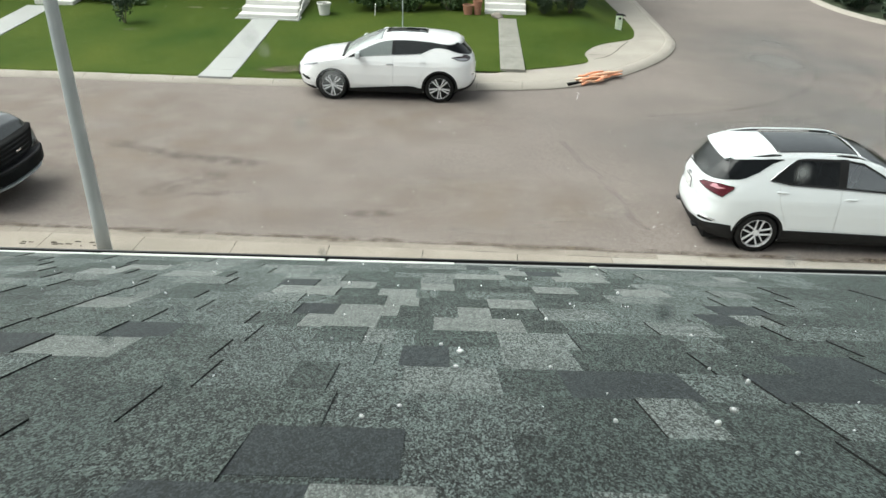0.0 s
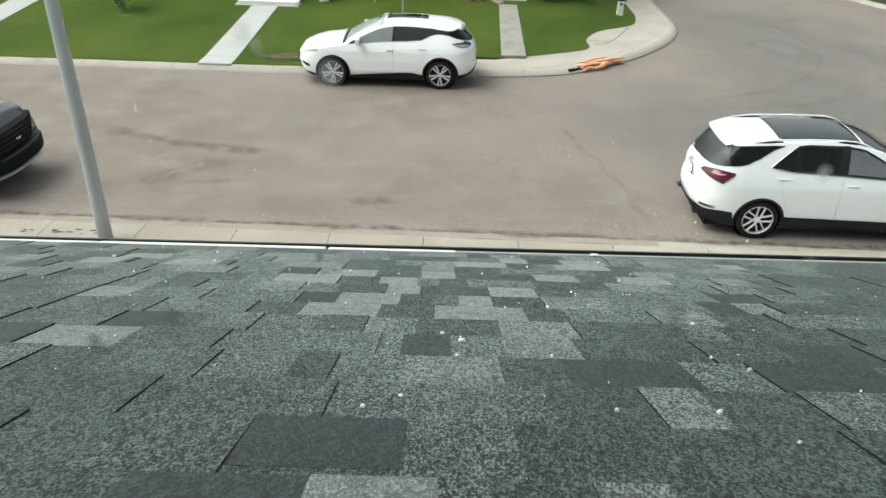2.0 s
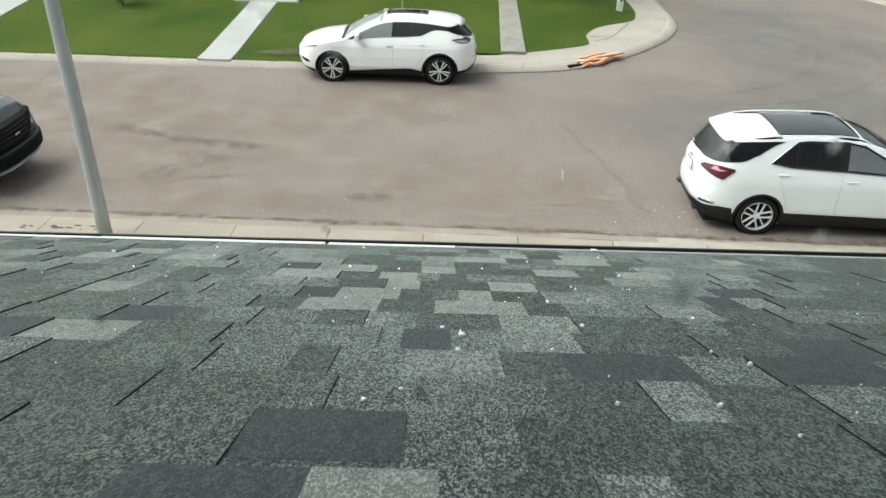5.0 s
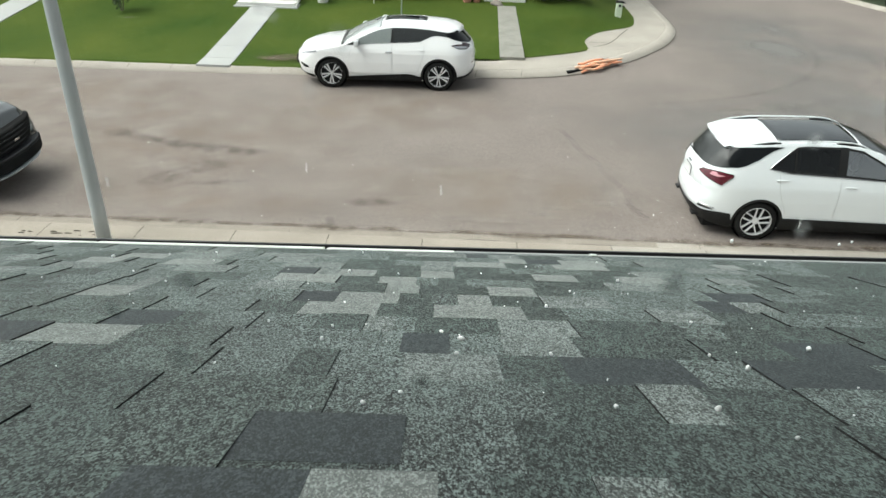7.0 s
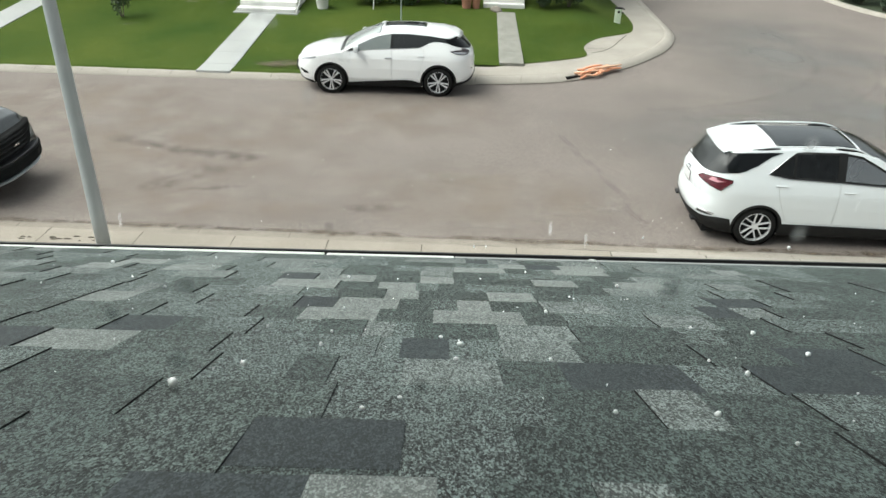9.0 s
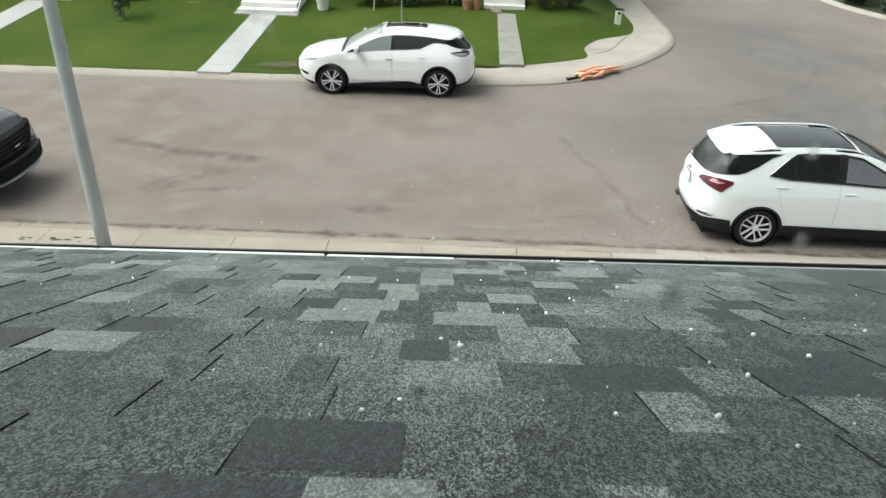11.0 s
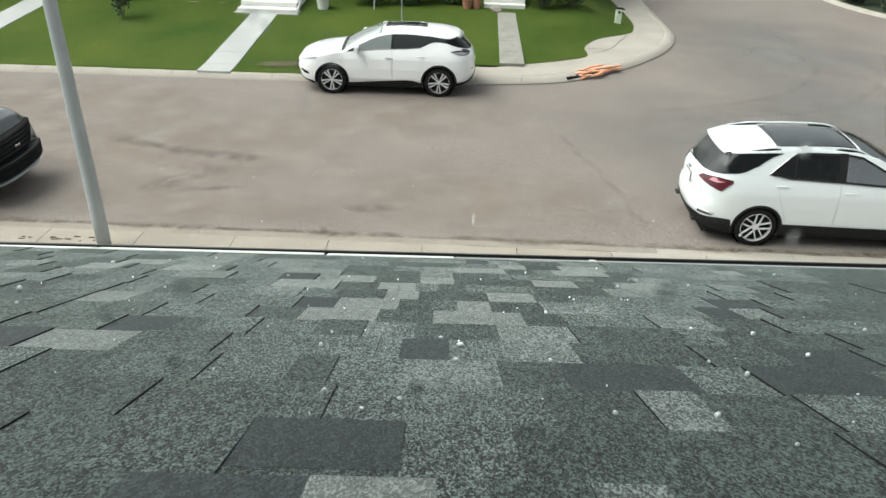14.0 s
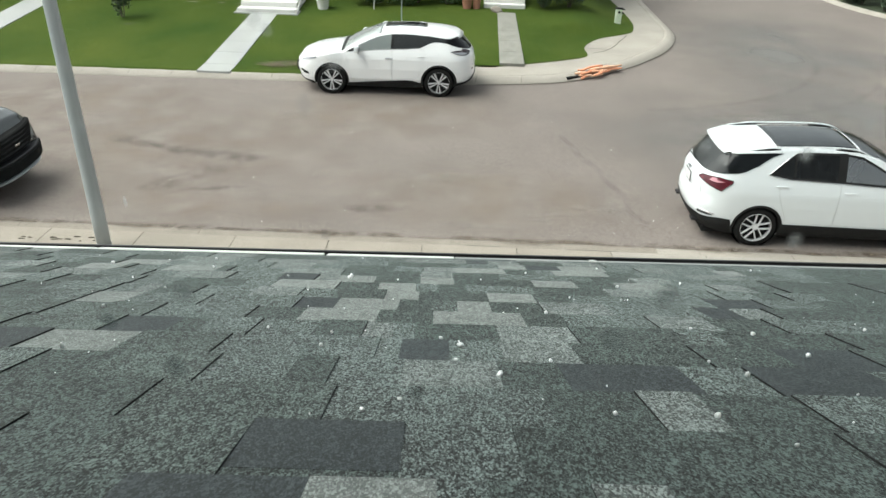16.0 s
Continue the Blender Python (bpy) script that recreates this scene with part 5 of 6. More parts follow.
def pickup():
    """Dark pickup, of which the bonnet, grille and bumper show."""
    car = tagged(new("dark_pickup"), "dark grey pickup with black grille parked at the kerb", "car", "parked cars")
    s = Shape(top=[(-1.2, 1.0), (-1.15, 1.22), (0.95, 1.25), (1.0, 1.80), (1.3, 1.88), (2.2, 1.87), (2.5, 1.78), (3.0, 1.54), (3.15, 1.48), (3.6, 1.455), (4.05, 1.395), (4.25, 1.30), (4.35, 1.11), (4.42, 0.88), (4.46, 0.75)],
              belt=[(-1.2, 0.9), (-1.1, 1.15), (1, 1.2), (3.1, 1.25), (4.1, 1.14), (4.4, 1.05), (4.5, 0.82)],
              width=[(-1.2, 0.95), (0, 1.0), (3.9, 1.0), (4.2, 0.97), (4.38, 0.92), (4.46, 0.86), (4.50, 0.76)],
              roofw=[(-1.2, 0.85), (0.95, 0.9), (1.1, 0.68), (2.4, 0.70), (3.1, 0.82), (3.6, 0.84), (4.25, 0.78), (4.42, 0.68), (4.50, 0.58)],
              low=[(-1.2, 0.5), (4.2, 0.42), (4.5, 0.46)], crown=0.06)
    r = 0.41
    shell(s, ((0, r, 0.47), (3.6, r, 0.47)), "body", DARKPAINT, car)
    for sg in (-1, 1):
        for ax_ in (0, 3.6):
            arch_trim(s, ax_, r, 0.47, car, sg, 0.05)
            wheel(ax_, sg * 0.86, r, car, sg, "twin")
        side_patch(s, "headlamp", [(4.16, 0.84), (4.38, 0.80)], [(4.14, 1.00), (4.36, 0.96)], LAMPDARK, car, sg, 0.012, 6, 3)
        # a pale box at the corner stands in for the headlamp's highlight
        boxed("lamp_lens", (4.31, 4.385, sg * 0.855 - 0.05, sg * 0.855 + 0.05, 0.80, 0.89), LAMPCLEAR, car, 0.02, "pale box for the glint on the headlamp")
        side_patch(s, "side_window", [(1.25, 1.27), (2.7, 1.26)], [(1.30, 1.74), (2.35, 1.72)], GLASS, car, sg)
    top_patch(s, "windscreen", 2.53, 3.06, 0.68, 0.78, GLASS, car)
    g = curved_bar("grille", 4.50, 0.17, 0.93, 0.71, 1.12, 0.24, UNDER, car, "black slatted grille")
    for i in range(4):
        curved_bar("grille_bar", 4.518, 0.17, 0.80, 0.765 + 0.085 * i, 0.81 + 0.085 * i, 0.03, CLADDING, g)
    boxed("badge", (4.515, 4.53, 0.0, 0.15, 0.86, 0.905), CHROME, g, 0.005)
    curved_bar("bumper", 4.66, 0.24, 0.985, 0.46, 0.69, 0.36, BUMPER, car, "dark bumper wrapping round the corners")
    curved_bar("bumper_cap", 4.635, 0.24, 0.975, 0.69, 0.712, 0.34, DARKALLOY, car, "paler top edge of the bumper")
    curved_bar("skid_lip", 4.64, 0.26, 0.93, 0.37, 0.42, 0.16, STEEL, car, "pale grey lower lip")
    boxed("underbody", (-1.0, 4.2, -0.8, 0.8, 0.36, 0.5), UNDER, car)
    return car


BUMPER = plain("dark_painted_bumper", (0.007, 0.008, 0.008), 0.7)
BUMPER.node_tree.nodes["Principled BSDF"].inputs["Specular IOR Level"].default_value = 0.08
kerbside_suv().matrix_world = pose(5.155, 12.575, 0.0, 0, 0, -0.25)
opposite_suv().matrix_world = pose(-0.691, 20.265, 0.0, 0, 0, 180.72)
pickup().matrix_world = pose(-12.80, 12.72, 0.0, 0, 0, 0)

# ---- the opposite houses ----
def far_house(x0, x1, y0, label, door, windows):
    h = tagged(new("house"), label, "house", "opposite houses")
    h.location = ((x0 + x1) / 2, y0, 0)
    w = (x1 - x0) / 2
    boxed("foundation", (-w, w, 0, 8, 0.3, 1.1), RENDER, h)
    boxed("wall", (-w - 0.02, w + 0.02, -0.02, 8.02, 1.103, 3.9), SIDING, h)
    bm = bmesh.new()
    v = [bm.verts.new(c) for c in ((-w - .5, -0.6, 3.9), (w + .5, -0.6, 3.9), (w + .5, 8.6, 3.9), (-w - .5, 8.6, 3.9), (-w - .5, 4, 5.9), (w + .5, 4, 5.9))]
    for f in ((0, 1, 5, 4), (2, 3, 4, 5), (0, 4, 3), (1, 2, 5), (3, 2, 1, 0)):
        bm.faces.new([v[i] for i in f])
    part("roof", bm, FARROOF, h)
    for x in windows:
        win = boxed("window", (x - 0.75 - h.location.x, x + 0.75 - h.location.x, -0.06, -0.021, 1.75, 3.1), WHITEWOOD, h, 0.01)
        boxed("pane", (x - 0.67 - h.location.x, x + 0.67 - h.location.x, -0.068, -0.061, 1.83, 3.02), GLASS, win)
    d = boxed("door", (door - 0.47 - h.location.x, door + 0.47 - h.location.x, -0.07, -0.021, 1.11, 3.2), WHITEWOOD, h, 0.01)
    boxed("door_handle", (door + 0.34 - h.location.x, door + 0.40 - h.location.x, -0.11, -0.071, 2.05, 2.15), STEEL, d, 0.01)
    return h


far_house(-14.0, -2.5, 29.6, "pale sided bungalow across the street", -6.98, (-12.2, -9.6, -4.0))
far_house(-1.2, 4.2, 30.4, "pale sided corner house across the street", 1.35, (-0.2, 3.0))
far_house(-30.0, -15.5, 29.4, "pale sided bungalow further along the street", -17.0, (-27.0, -23.5, -20.0))
# ---- wear of the street: soft-edged stains and repairs ----
def soft(name, colour, strength, rough=0.9, size=0.35, even=False):
    """A thin film that fades out towards the rim of its unit disc, broken up by noise."""
    m = bpy.data.materials.new(name)
    m.use_nodes = True
    n, l = m.node_tree.nodes, m.node_tree.links
    b = n["Principled BSDF"]
    b.inputs["Base Color"].default_value, b.inputs["Roughness"].default_value = (*colour, 1), rough
    co = n.new("ShaderNodeTexCoord").outputs["Object"]
    length = n.new("ShaderNodeVectorMath")
    length.operation = "LENGTH"
    l.new(co, length.inputs[0])
    fade = n.new("ShaderNodeMapRange")
    fade.interpolation_type = "SMOOTHSTEP"
    for i, v in ((1, 1.0), (2, 0.15), (3, 0.0), (4, strength)):
        fade.inputs[i].default_value = v
    l.new(length.outputs["Value"], fade.inputs[0])
    t = n.new("ShaderNodeTexNoise")
    t.inputs["Scale"].default_value, t.inputs["Detail"].default_value = 1 / size, 5
    l.new(n.new("ShaderNodeNewGeometry").outputs["Position"], t.inputs["Vector"])
    span = n.new("ShaderNodeMapRange")
    span.inputs[1].default_value, span.inputs[2].default_value = 0.32, 0.62
    l.new(t.outputs["Fac"], span.inputs[0])
    mul = n.new("ShaderNodeMath")
    mul.operation = "MULTIPLY"
    l.new(fade.outputs[0], mul.inputs[0]), l.new(span.outputs[0], mul.inputs[1])
    if even:
        l.remove(mul.inputs[0].links[0])
        mul.inputs[0].default_value = strength
    l.new(mul.outputs[0], b.inputs["Alpha"])
    return m


OIL = soft("dark_oil_film", (0.050, 0.040, 0.034), 0.36)
WARM = soft("warm_dust_film", (0.215, 0.168, 0.128), 0.36, size=0.9)
DAMP = soft("grey_worn_film", (0.150, 0.145, 0.138), 0.75, size=4.0)
DUST = soft("pale_dust_film", (0.30, 0.27, 0.235), 0.32, size=0.25)
EARTH = soft("brown_earth_film", (0.10, 0.075, 0.05), 0.8, size=0.3)
DISC = {}


def film(material, x, y, rx, ry, turn=0, z=0.012, label="dark stain on the asphalt"):
    if material.name not in DISC:
        bm = bmesh.new()
        bmesh.ops.create_circle(bm, cap_ends=True, segments=28, radius=1)
        me = bpy.data.meshes.new("stain")
        bm.to_mesh(me)
        bm.free()
        me.materials.append(material)
        DISC[material.name] = me
    ob = tagged(new("road_stain", DISC[material.name]), label, "stain", kind="stuff")
    ob.matrix_world = pose(x, y, z, 0, 0, turn) @ Matrix.Diagonal((rx, ry, 1, 1))
    ob.visible_shadow = False


for k, (x, y, rx, ry, a) in enumerate(((-7.55, 15.45, 0.55, 0.20, -10), (-6.9, 15.2, 0.8, 0.16, -18), (-6.1, 14.95, 0.9, 0.20, -12), (-5.2, 14.78, 0.9, 0.24, -8), (-4.55, 14.68, 0.6, 0.2, -4),
                                       (-5.1, 13.95, 0.6, 0.26, 20), (-5.6, 13.45, 0.8, 0.22, 28), (-5.9, 13.05, 0.5, 0.16, 10), (-4.8, 13.1, 0.8, 0.10, 12), (-6.8, 12.75, 0.5, 0.08, 0), (-1.6, 12.5, 0.7, 0.16, 5))):
    film(OIL, x, y, rx, ry * 1.5, a, 0.0125 + 0.0002 * k)
for k, (x, y, rx, ry, a) in enumerate(((7.6, 17.0, 6.2, 5.5, 10), (10.8, 25.5, 5.5, 7.5, 0), (12.5, 19.5, 5.0, 5.0, 0))):
    film(DAMP, x, y, rx, ry, a, 0.0155 + 0.0002 * k, "greyer worn asphalt in the junction")
for k, (x, y, rx, ry, a) in enumerate(((-4.0, 17.4, 0.6, 0.35, 0), (1.9, 12.6, 0.5, 0.14, 10), (2.4, 12.9, 0.5, 0.16, -10), (2.9, 12.85, 0.35, 0.2, 0), (1.5, 12.3, 0.35, 0.12, 0), (-0.3, 14.1, 1.4, 0.3, 4), (0.5, 12.0, 1.2, 0.16, 0))):
    film(DUST, x, y, rx, ry, a, 0.0175 + 0.0002 * k, "pale dusty patch on the asphalt")
for k, (x, y, rx, ry, a) in enumerate(((-6.5, 15.0, 5.5, 3.2, 0), (-9.5, 18.0, 5.0, 2.6, 0), (-2.0, 17.8, 4.5, 2.4, 10), (0.5, 13.2, 4.5, 1.9, 0), (-5.0, 12.3, 4.0, 0.9, 0))):
    film(WARM, x, y, rx, ry, a, 0.0112 + 0.0002 * k, "warm brownish dust on the asphalt")
for k in range(24):
    x = -9 + 0.85 * k
    film(EARTH, x, KERB_NEAR + 0.04 + 0.05 * math.sin(3.1 * k), 0.75, 0.12 + 0.05 * math.sin(1.7 * k), 0, 0.0195 + 0.0001 * k, "brown grit along the gutter edge")
film(EARTH, -5.4, 21.2, 0.9, 0.45, 0, 0.205, "bare earth worn into the lawn edge")
film(EARTH, -4.6, 21.3, 1.2, 0.6, 0, 0.21, "bare earth worn into the lawn edge")
film(EARTH, -3.9, 20.75, 0.5, 0.25, 0, 0.142, "earth on the kerb")


def strip(name, path, width, material, z, label):
    """A thin line laid on the ground along a path."""
    bm = bmesh.new()
    ribbon(bm, smooth(path, 6), [(-width / 2, z), (width / 2, z)])
    return tagged(part(name, bm, material), label, "crack", kind="stuff")


TRACK = soft("tyre_track_film", (0.065, 0.058, 0.053), 0.13, even=True)
strip("pavement_crack", [(4.05, 24.0), (4.5, 24.35), (4.9, 25.0), (5.15, 25.6), (5.6, 26.6)], 0.035, JOINT, 0.139, "dark crack across the pavement corner")
strip("pavement_crack", [(3.98, 24.55), (4.4, 24.6), (4.6, 24.55)], 0.03, JOINT, 0.139, "short dark crack in the pavement")
strip("road_joint", [(x, y - 0.03) for x, y in EDGE if x > 0.3 and y < 30], 0.04, JOINT, 0.016, "dark joint between kerb and asphalt")
strip("road_joint", [(2.30, 16.75), (2.55, 15.95), (2.60, 15.5), (2.93, 14.75), (2.97, 14.3), (3.27, 13.4), (3.22, 12.9), (3.45, 12.3)], 0.15, TRACK, 0.0185, "dark edge of an asphalt repair")
strip("tyre_track", [(4.8, 18.9), (6.6, 19.4), (8.6, 20.5), (10.4, 22.4), (11.3, 24.6), (11.4, 27)], 0.16, TRACK, 0.0186, "faint curved tyre track in the junction")
strip("tyre_track", [(6.5, 18.6), (8.5, 19.0), (10.6, 20.2), (12.4, 22.4), (13.2, 25.5)], 0.12, TRACK, 0.0187, "faint curved tyre track in the junction")
for x in (-14.6, -13.3, -12.0, -10.7, -9.4, -8.2, -5.4, 0.3, 1.6):
    bm = bmesh.new()
    rise = ((0.06, 0.054), (0.12, 0.094), (0.20, 0.122), (0.30, 0.132), (0.40, 0.137))
    ends = [[bm.verts.new((x + side + 0.12 * o, kerb_y(x) + o, z)) for o, z in rise] for side in (-0.008, 0.008)]
    for k in range(len(rise) - 1):
        bm.faces.new((ends[0][k], ends[1][k], ends[1][k + 1], ends[0][k + 1]))
    tagged(part("kerb_joint", bm, STAIN), "dark joint in the far kerb", "crack", kind="stuff")

for xa, xb, y in ((-5.4, -4.5, 11.17), (-4.3, -3.7, 11.13), (-2.6, -1.6, 11.15), (0.1, 0.75, 11.2), (1.85, 2.75, 11.2)):
    strip("gutter_line", [(xa, y), ((xa + xb) / 2, y + 0.012), (xb, y + 0.004)], 0.03, JOINT, 0.021, "dark dirt line between gutter pan and kerb")

# storm drain in the kerb, with a folded orange barrier lying on it
drain = tagged(new("storm_drain"), "storm drain slot in the kerb, its dark mouth a solid block", "drain", kind="structure")
# a near-black block takes the place of the shaded hole
boxed("opening", (-0.5, 0.5, -0.06, 0.12, 0.014, 0.10), UNDER, drain, 0.01)
drain.matrix_world = pose(3.35, 21.58, 0.0, 0, 0, 34)
barrier = tagged(new("orange_barrier"), "crumpled orange plastic barrier lying at the drain", "barrier")
barrier.matrix_world = pose(3.98, 21.98, 0.03, 0, 0, 36) @ Matrix.Diagonal((1.12, 1.12, 1.12, 1))
rnd = random.Random(3)
for i, (x0, y0, x1, y1) in enumerate(((-0.75, -0.12, 0.1, 0.14), (-0.5, 0.16, 0.75, 0.02), (-0.72, 0.02, -0.1, -0.22), (-0.35, -0.2, 0.72, 0.12), (0.0, 0.2, 0.7, -0.1), (-0.78, 0.1, 0.2, -0.05), (-0.2, -0.24, 0.3, 0.2), (-0.7, -0.05, 0.5, 0.2), (-0.3, 0.1, 0.78, -0.02), (-0.6, 0.18, 0.3, 0.22))):
    bm = bmesh.new()
    z = 0.05 + 0.016 * i
    pts = [Vector((x0 + (x1 - x0) * k / 5, y0 + (y1 - y0) * k / 5, max(0.03, z + rnd.uniform(-0.03, 0.03)))) for k in range(6)]
    tube(bm, pts, [0.034, 0.042, 0.038, 0.042, 0.038, 0.03], 7)
    bmesh.ops.transform(bm, verts=bm.verts, matrix=Matrix.Diagonal((1, 1, 0.75, 1)))
    part("slat", bm, ORANGE if i not in (2, 5, 8) else PALEORANGE, barrier, smooth=True)


# ---- fronts of the opposite houses ----
def concrete_steps():
    st = tagged(new("front_steps"), "broad pale painted concrete front steps with four treads", "steps")
    st.location = (-6.98, 26.42, 0.46)
    for i in range(4):
        boxed("step", (-1.02 + 0.03 * i, 1.02 - 0.03 * i, 0.42 * i, 2.6, 0.16 * i - (0.2 if i == 0 else 0), 0.16 * (i + 1)), WHITEWOOD, st, 0.015)
    boxed("base_slab", (-1.12, 1.12, -0.12, 0.6, -0.22, 0.045), PALE_CONCRETE, st, 0.015)
    bm = bmesh.new()
    tube(bm, [(1.06, -0.05, 0.05), (1.08, 0.9, 0.45), (1.08, 2.4, 1.1)], [0.02, 0.02, 0.02], 8)
    part("handrail", bm, WHITEWOOD, st)


concrete_steps()


def block_steps(x, y, z, w, label):
    st = tagged(new("porch_steps"), label, "steps")
    st.location = (x, y, z)
    for i in range(3):
        boxed("step", (-w, w, 0.32 * i, 1.6, 0.17 * i - (0.25 if i == 0 else 0), 0.17 * (i + 1)), WHITEWOOD, st, 0.015)
    for sx in (-1, 1):
        boxed("post", (sx * w - 0.035, sx * w + 0.035, 0.9, 0.97, 0.5, 1.4), WHITEWOOD, st, 0.006)


block_steps(1.35, 28.15, 0.55, 0.75, "white painted porch steps at the garden path")
block_steps(-14.9, 27.2, 0.5, 0.7, "white painted porch steps of the next house")


def bush(name, x, y, z, rx, ry, h, n, leaf, material, label, seed, stems=5):
    """A shrub: woody stems and a crown of many small leaves with an uneven outline."""
    r = random.Random(seed)
    b = tagged(new(name), label, "bush", "garden shrubs")
    b.location = (x, y, z)
    bm = bmesh.new()
    tips = []
    for i in range(stems):
        a = r.uniform(0, 6.28)
        tip = Vector((rx * 0.6 * math.cos(a), ry * 0.6 * math.sin(a), h * r.uniform(0.5, 0.85)))
        tips.append(tip)
        tube(bm, [(0.03 * math.cos(a), 0.03 * math.sin(a), -0.05), tip * 0.5 + Vector((0, 0, 0.05)), tip], [0.02, 0.014, 0.006], 5)
    part("stem", bm, BARK, b)
    verts, faces = [], []
    lumps = [Vector((rx * r.uniform(-0.75, 0.75), ry * r.uniform(-0.75, 0.75), h * r.uniform(0.25, 0.85))) for _ in range(9)]
    for i in range(n):
        c = r.choice(lumps)
        d = Vector((r.gauss(0, 1), r.gauss(0, 1), r.gauss(0, 1))).normalized() * r.uniform(0.5, 1.0)
        p = c + Vector((d.x * rx * 0.45, d.y * ry * 0.45, d.z * h * 0.3))
        p.z = max(0.03, p.z)
        u = Vector((r.gauss(0, 1), r.gauss(0, 1), r.gauss(0, 1))).normalized() * leaf
        w = u.orthogonal().normalized() * leaf * 0.45
        k = len(verts)
        verts += [p - u, p + w, p + u, p - w]
        faces.append((k, k + 1, k + 2, k + 3))
    me = bpy.data.meshes.new("crown")
    me.from_pydata(verts, [], faces)
    me.materials.append(material)
    ob = new("crown", me)
    ob.parent = b


bush("shrub", -3.3, 28.3, 0.55, 1.0, 0.6, 0.9, 1500, 0.07, LEAF, "leafy green shrub in the front bed", 1)
bush("shrub", -1.9, 28.5, 0.57, 0.9, 0.6, 1.0, 1500, 0.07, LEAF, "leafy green shrub in the front bed", 2)
bush("flowering_shrub", -0.7, 28.4, 0.56, 0.8, 0.55, 0.8, 1300, 0.07, LEAF, "green shrub with pale blossom in the front bed", 3)
bush("conifer", 2.75, 28.5, 0.58, 0.75, 0.7, 1.2, 6500, 0.036, DARKLEAF, "dense dark green conifer beside the porch steps", 4)
bush("conifer", 3.75, 28.7, 0.58, 0.55, 0.6, 1.1, 4200, 0.036, DARKLEAF, "dense dark green conifer beside the lawn", 5)
bush("sapling", -11.6, 25.4, 0.40, 0.42, 0.38, 1.5, 1300, 0.05, DARKLEAF, "slim dark leafy sapling in the lawn", 6, 3)
film(DUST, -11.1, 24.55, 0.5, 0.2, 0, 0.392, "pale dry patch in the lawn")
bush("shrub", -12.4, 27.75, 0.52, 0.8, 0.4, 0.6, 900, 0.06, LEAF, "low green shrub spreading over the lawn", 7)
bush("shrub", -13.6, 27.9, 0.52, 0.6, 0.4, 0.7, 800, 0.06, LEAF, "low green shrub beside the porch", 8)
for i, (x, y, s) in enumerate(((17.0, 35.8, 0.8), (17.1, 34.2, 0.8), (17.35, 32.7, 0.8), (17.9, 31.4, 0.8), (18.9, 30.2, 0.8), (18.4, 36.0, 1.2), (18.6, 33.8, 1.2), (19.6, 32.0, 1.2), (16.9, 37.6, 0.9), (16.8, 39.8, 1.0), (16.8, 42.4, 1.1))):
    bush("hedge_shrub", x, y, 0.12, s, s * 0.9, 1.4 * s, 1900, 0.11, DARKLEAF, "large dark hedge shrub on the far verge", 20 + i)
tagged(boxed("bed_edging", (-13.8, -8.1, 27.55, 27.68, 0.35, 0.55), OLD_CONCRETE, None, 0.01), "low grey edging before the planted bed", "edging", kind="structure")
tagged(boxed("bed_edging", (-4.6, 0.55, 27.62, 27.74, 0.35, 0.545), OLD_CONCRETE, None, 0.01), "low grey edging before the planted bed", "edging", kind="structure")


def planter(x, y, z, material, label, r=0.19, h=0.36):
    p = tagged(new("planter"), label, "planter")
    p.location = (x, y, z)
    bm = bmesh.new()
    lathe(bm, [(r * 0.75, -0.03), (r * 0.98, h * 0.86), (r * 1.08, h * 0.87), (r * 1.08, h), (r * 0.95, h), (r * 0.9, h * 0.85), (0.02, h * 0.84)], sides=20)
    part("pot", bm, material, p, smooth=False)
    bm = bmesh.new()
    lathe(bm, [(r * 0.9, h * 0.82), (r * 0.7, h * 0.9), (0.02, h * 0.93)], sides=14)
    part("potting_soil", bm, SOIL, p)


planter(-5.15, 27.3, 0.52, WHITEWOOD, "white round planter beside the front steps", 0.24, 0.42)
planter(-0.02, 28.0, 0.56, TERRACOTTA, "terracotta pot beside the porch steps")
planter(0.32, 28.05, 0.56, TERRACOTTA, "tall terracotta pot beside the porch steps", 0.16, 0.5)
bm = bmesh.new()
bmesh.ops.create_icosphere(bm, subdivisions=3, radius=0.22)
for v in bm.verts:
    v.co += v.co.normalized() * 0.07 * noise.noise(v.co * 5)
    v.co.z *= 0.6
st = tagged(part("garden_stone", bm, OLD_CONCRETE, smooth=True), "rounded grey stone at the end of the garden path", "stone")
st.location = (1.05, 27.75, 0.60)
bm = bmesh.new()
tube(bm, [(0, 0, -0.1), (0.005, 0, 0.6), (0, 0.01, 1.5)], [0.022, 0.02, 0.018], 8)
stake = tagged(part("garden_stake", bm, STEEL), "slim pale metal stake in the lawn", "stake")
stake.location = (-2.2, 25.6, 0.4)
bm = bmesh.new()
tube(bm, [(0, 0, -0.05), (0.03, 0, 0.45)], [0.02, 0.018], 6)
peg = tagged(part("white_peg", bm, WHITEWOOD), "short white marker peg in the planted bed", "peg")
peg.location = (-3.35, 27.4, 0.5)


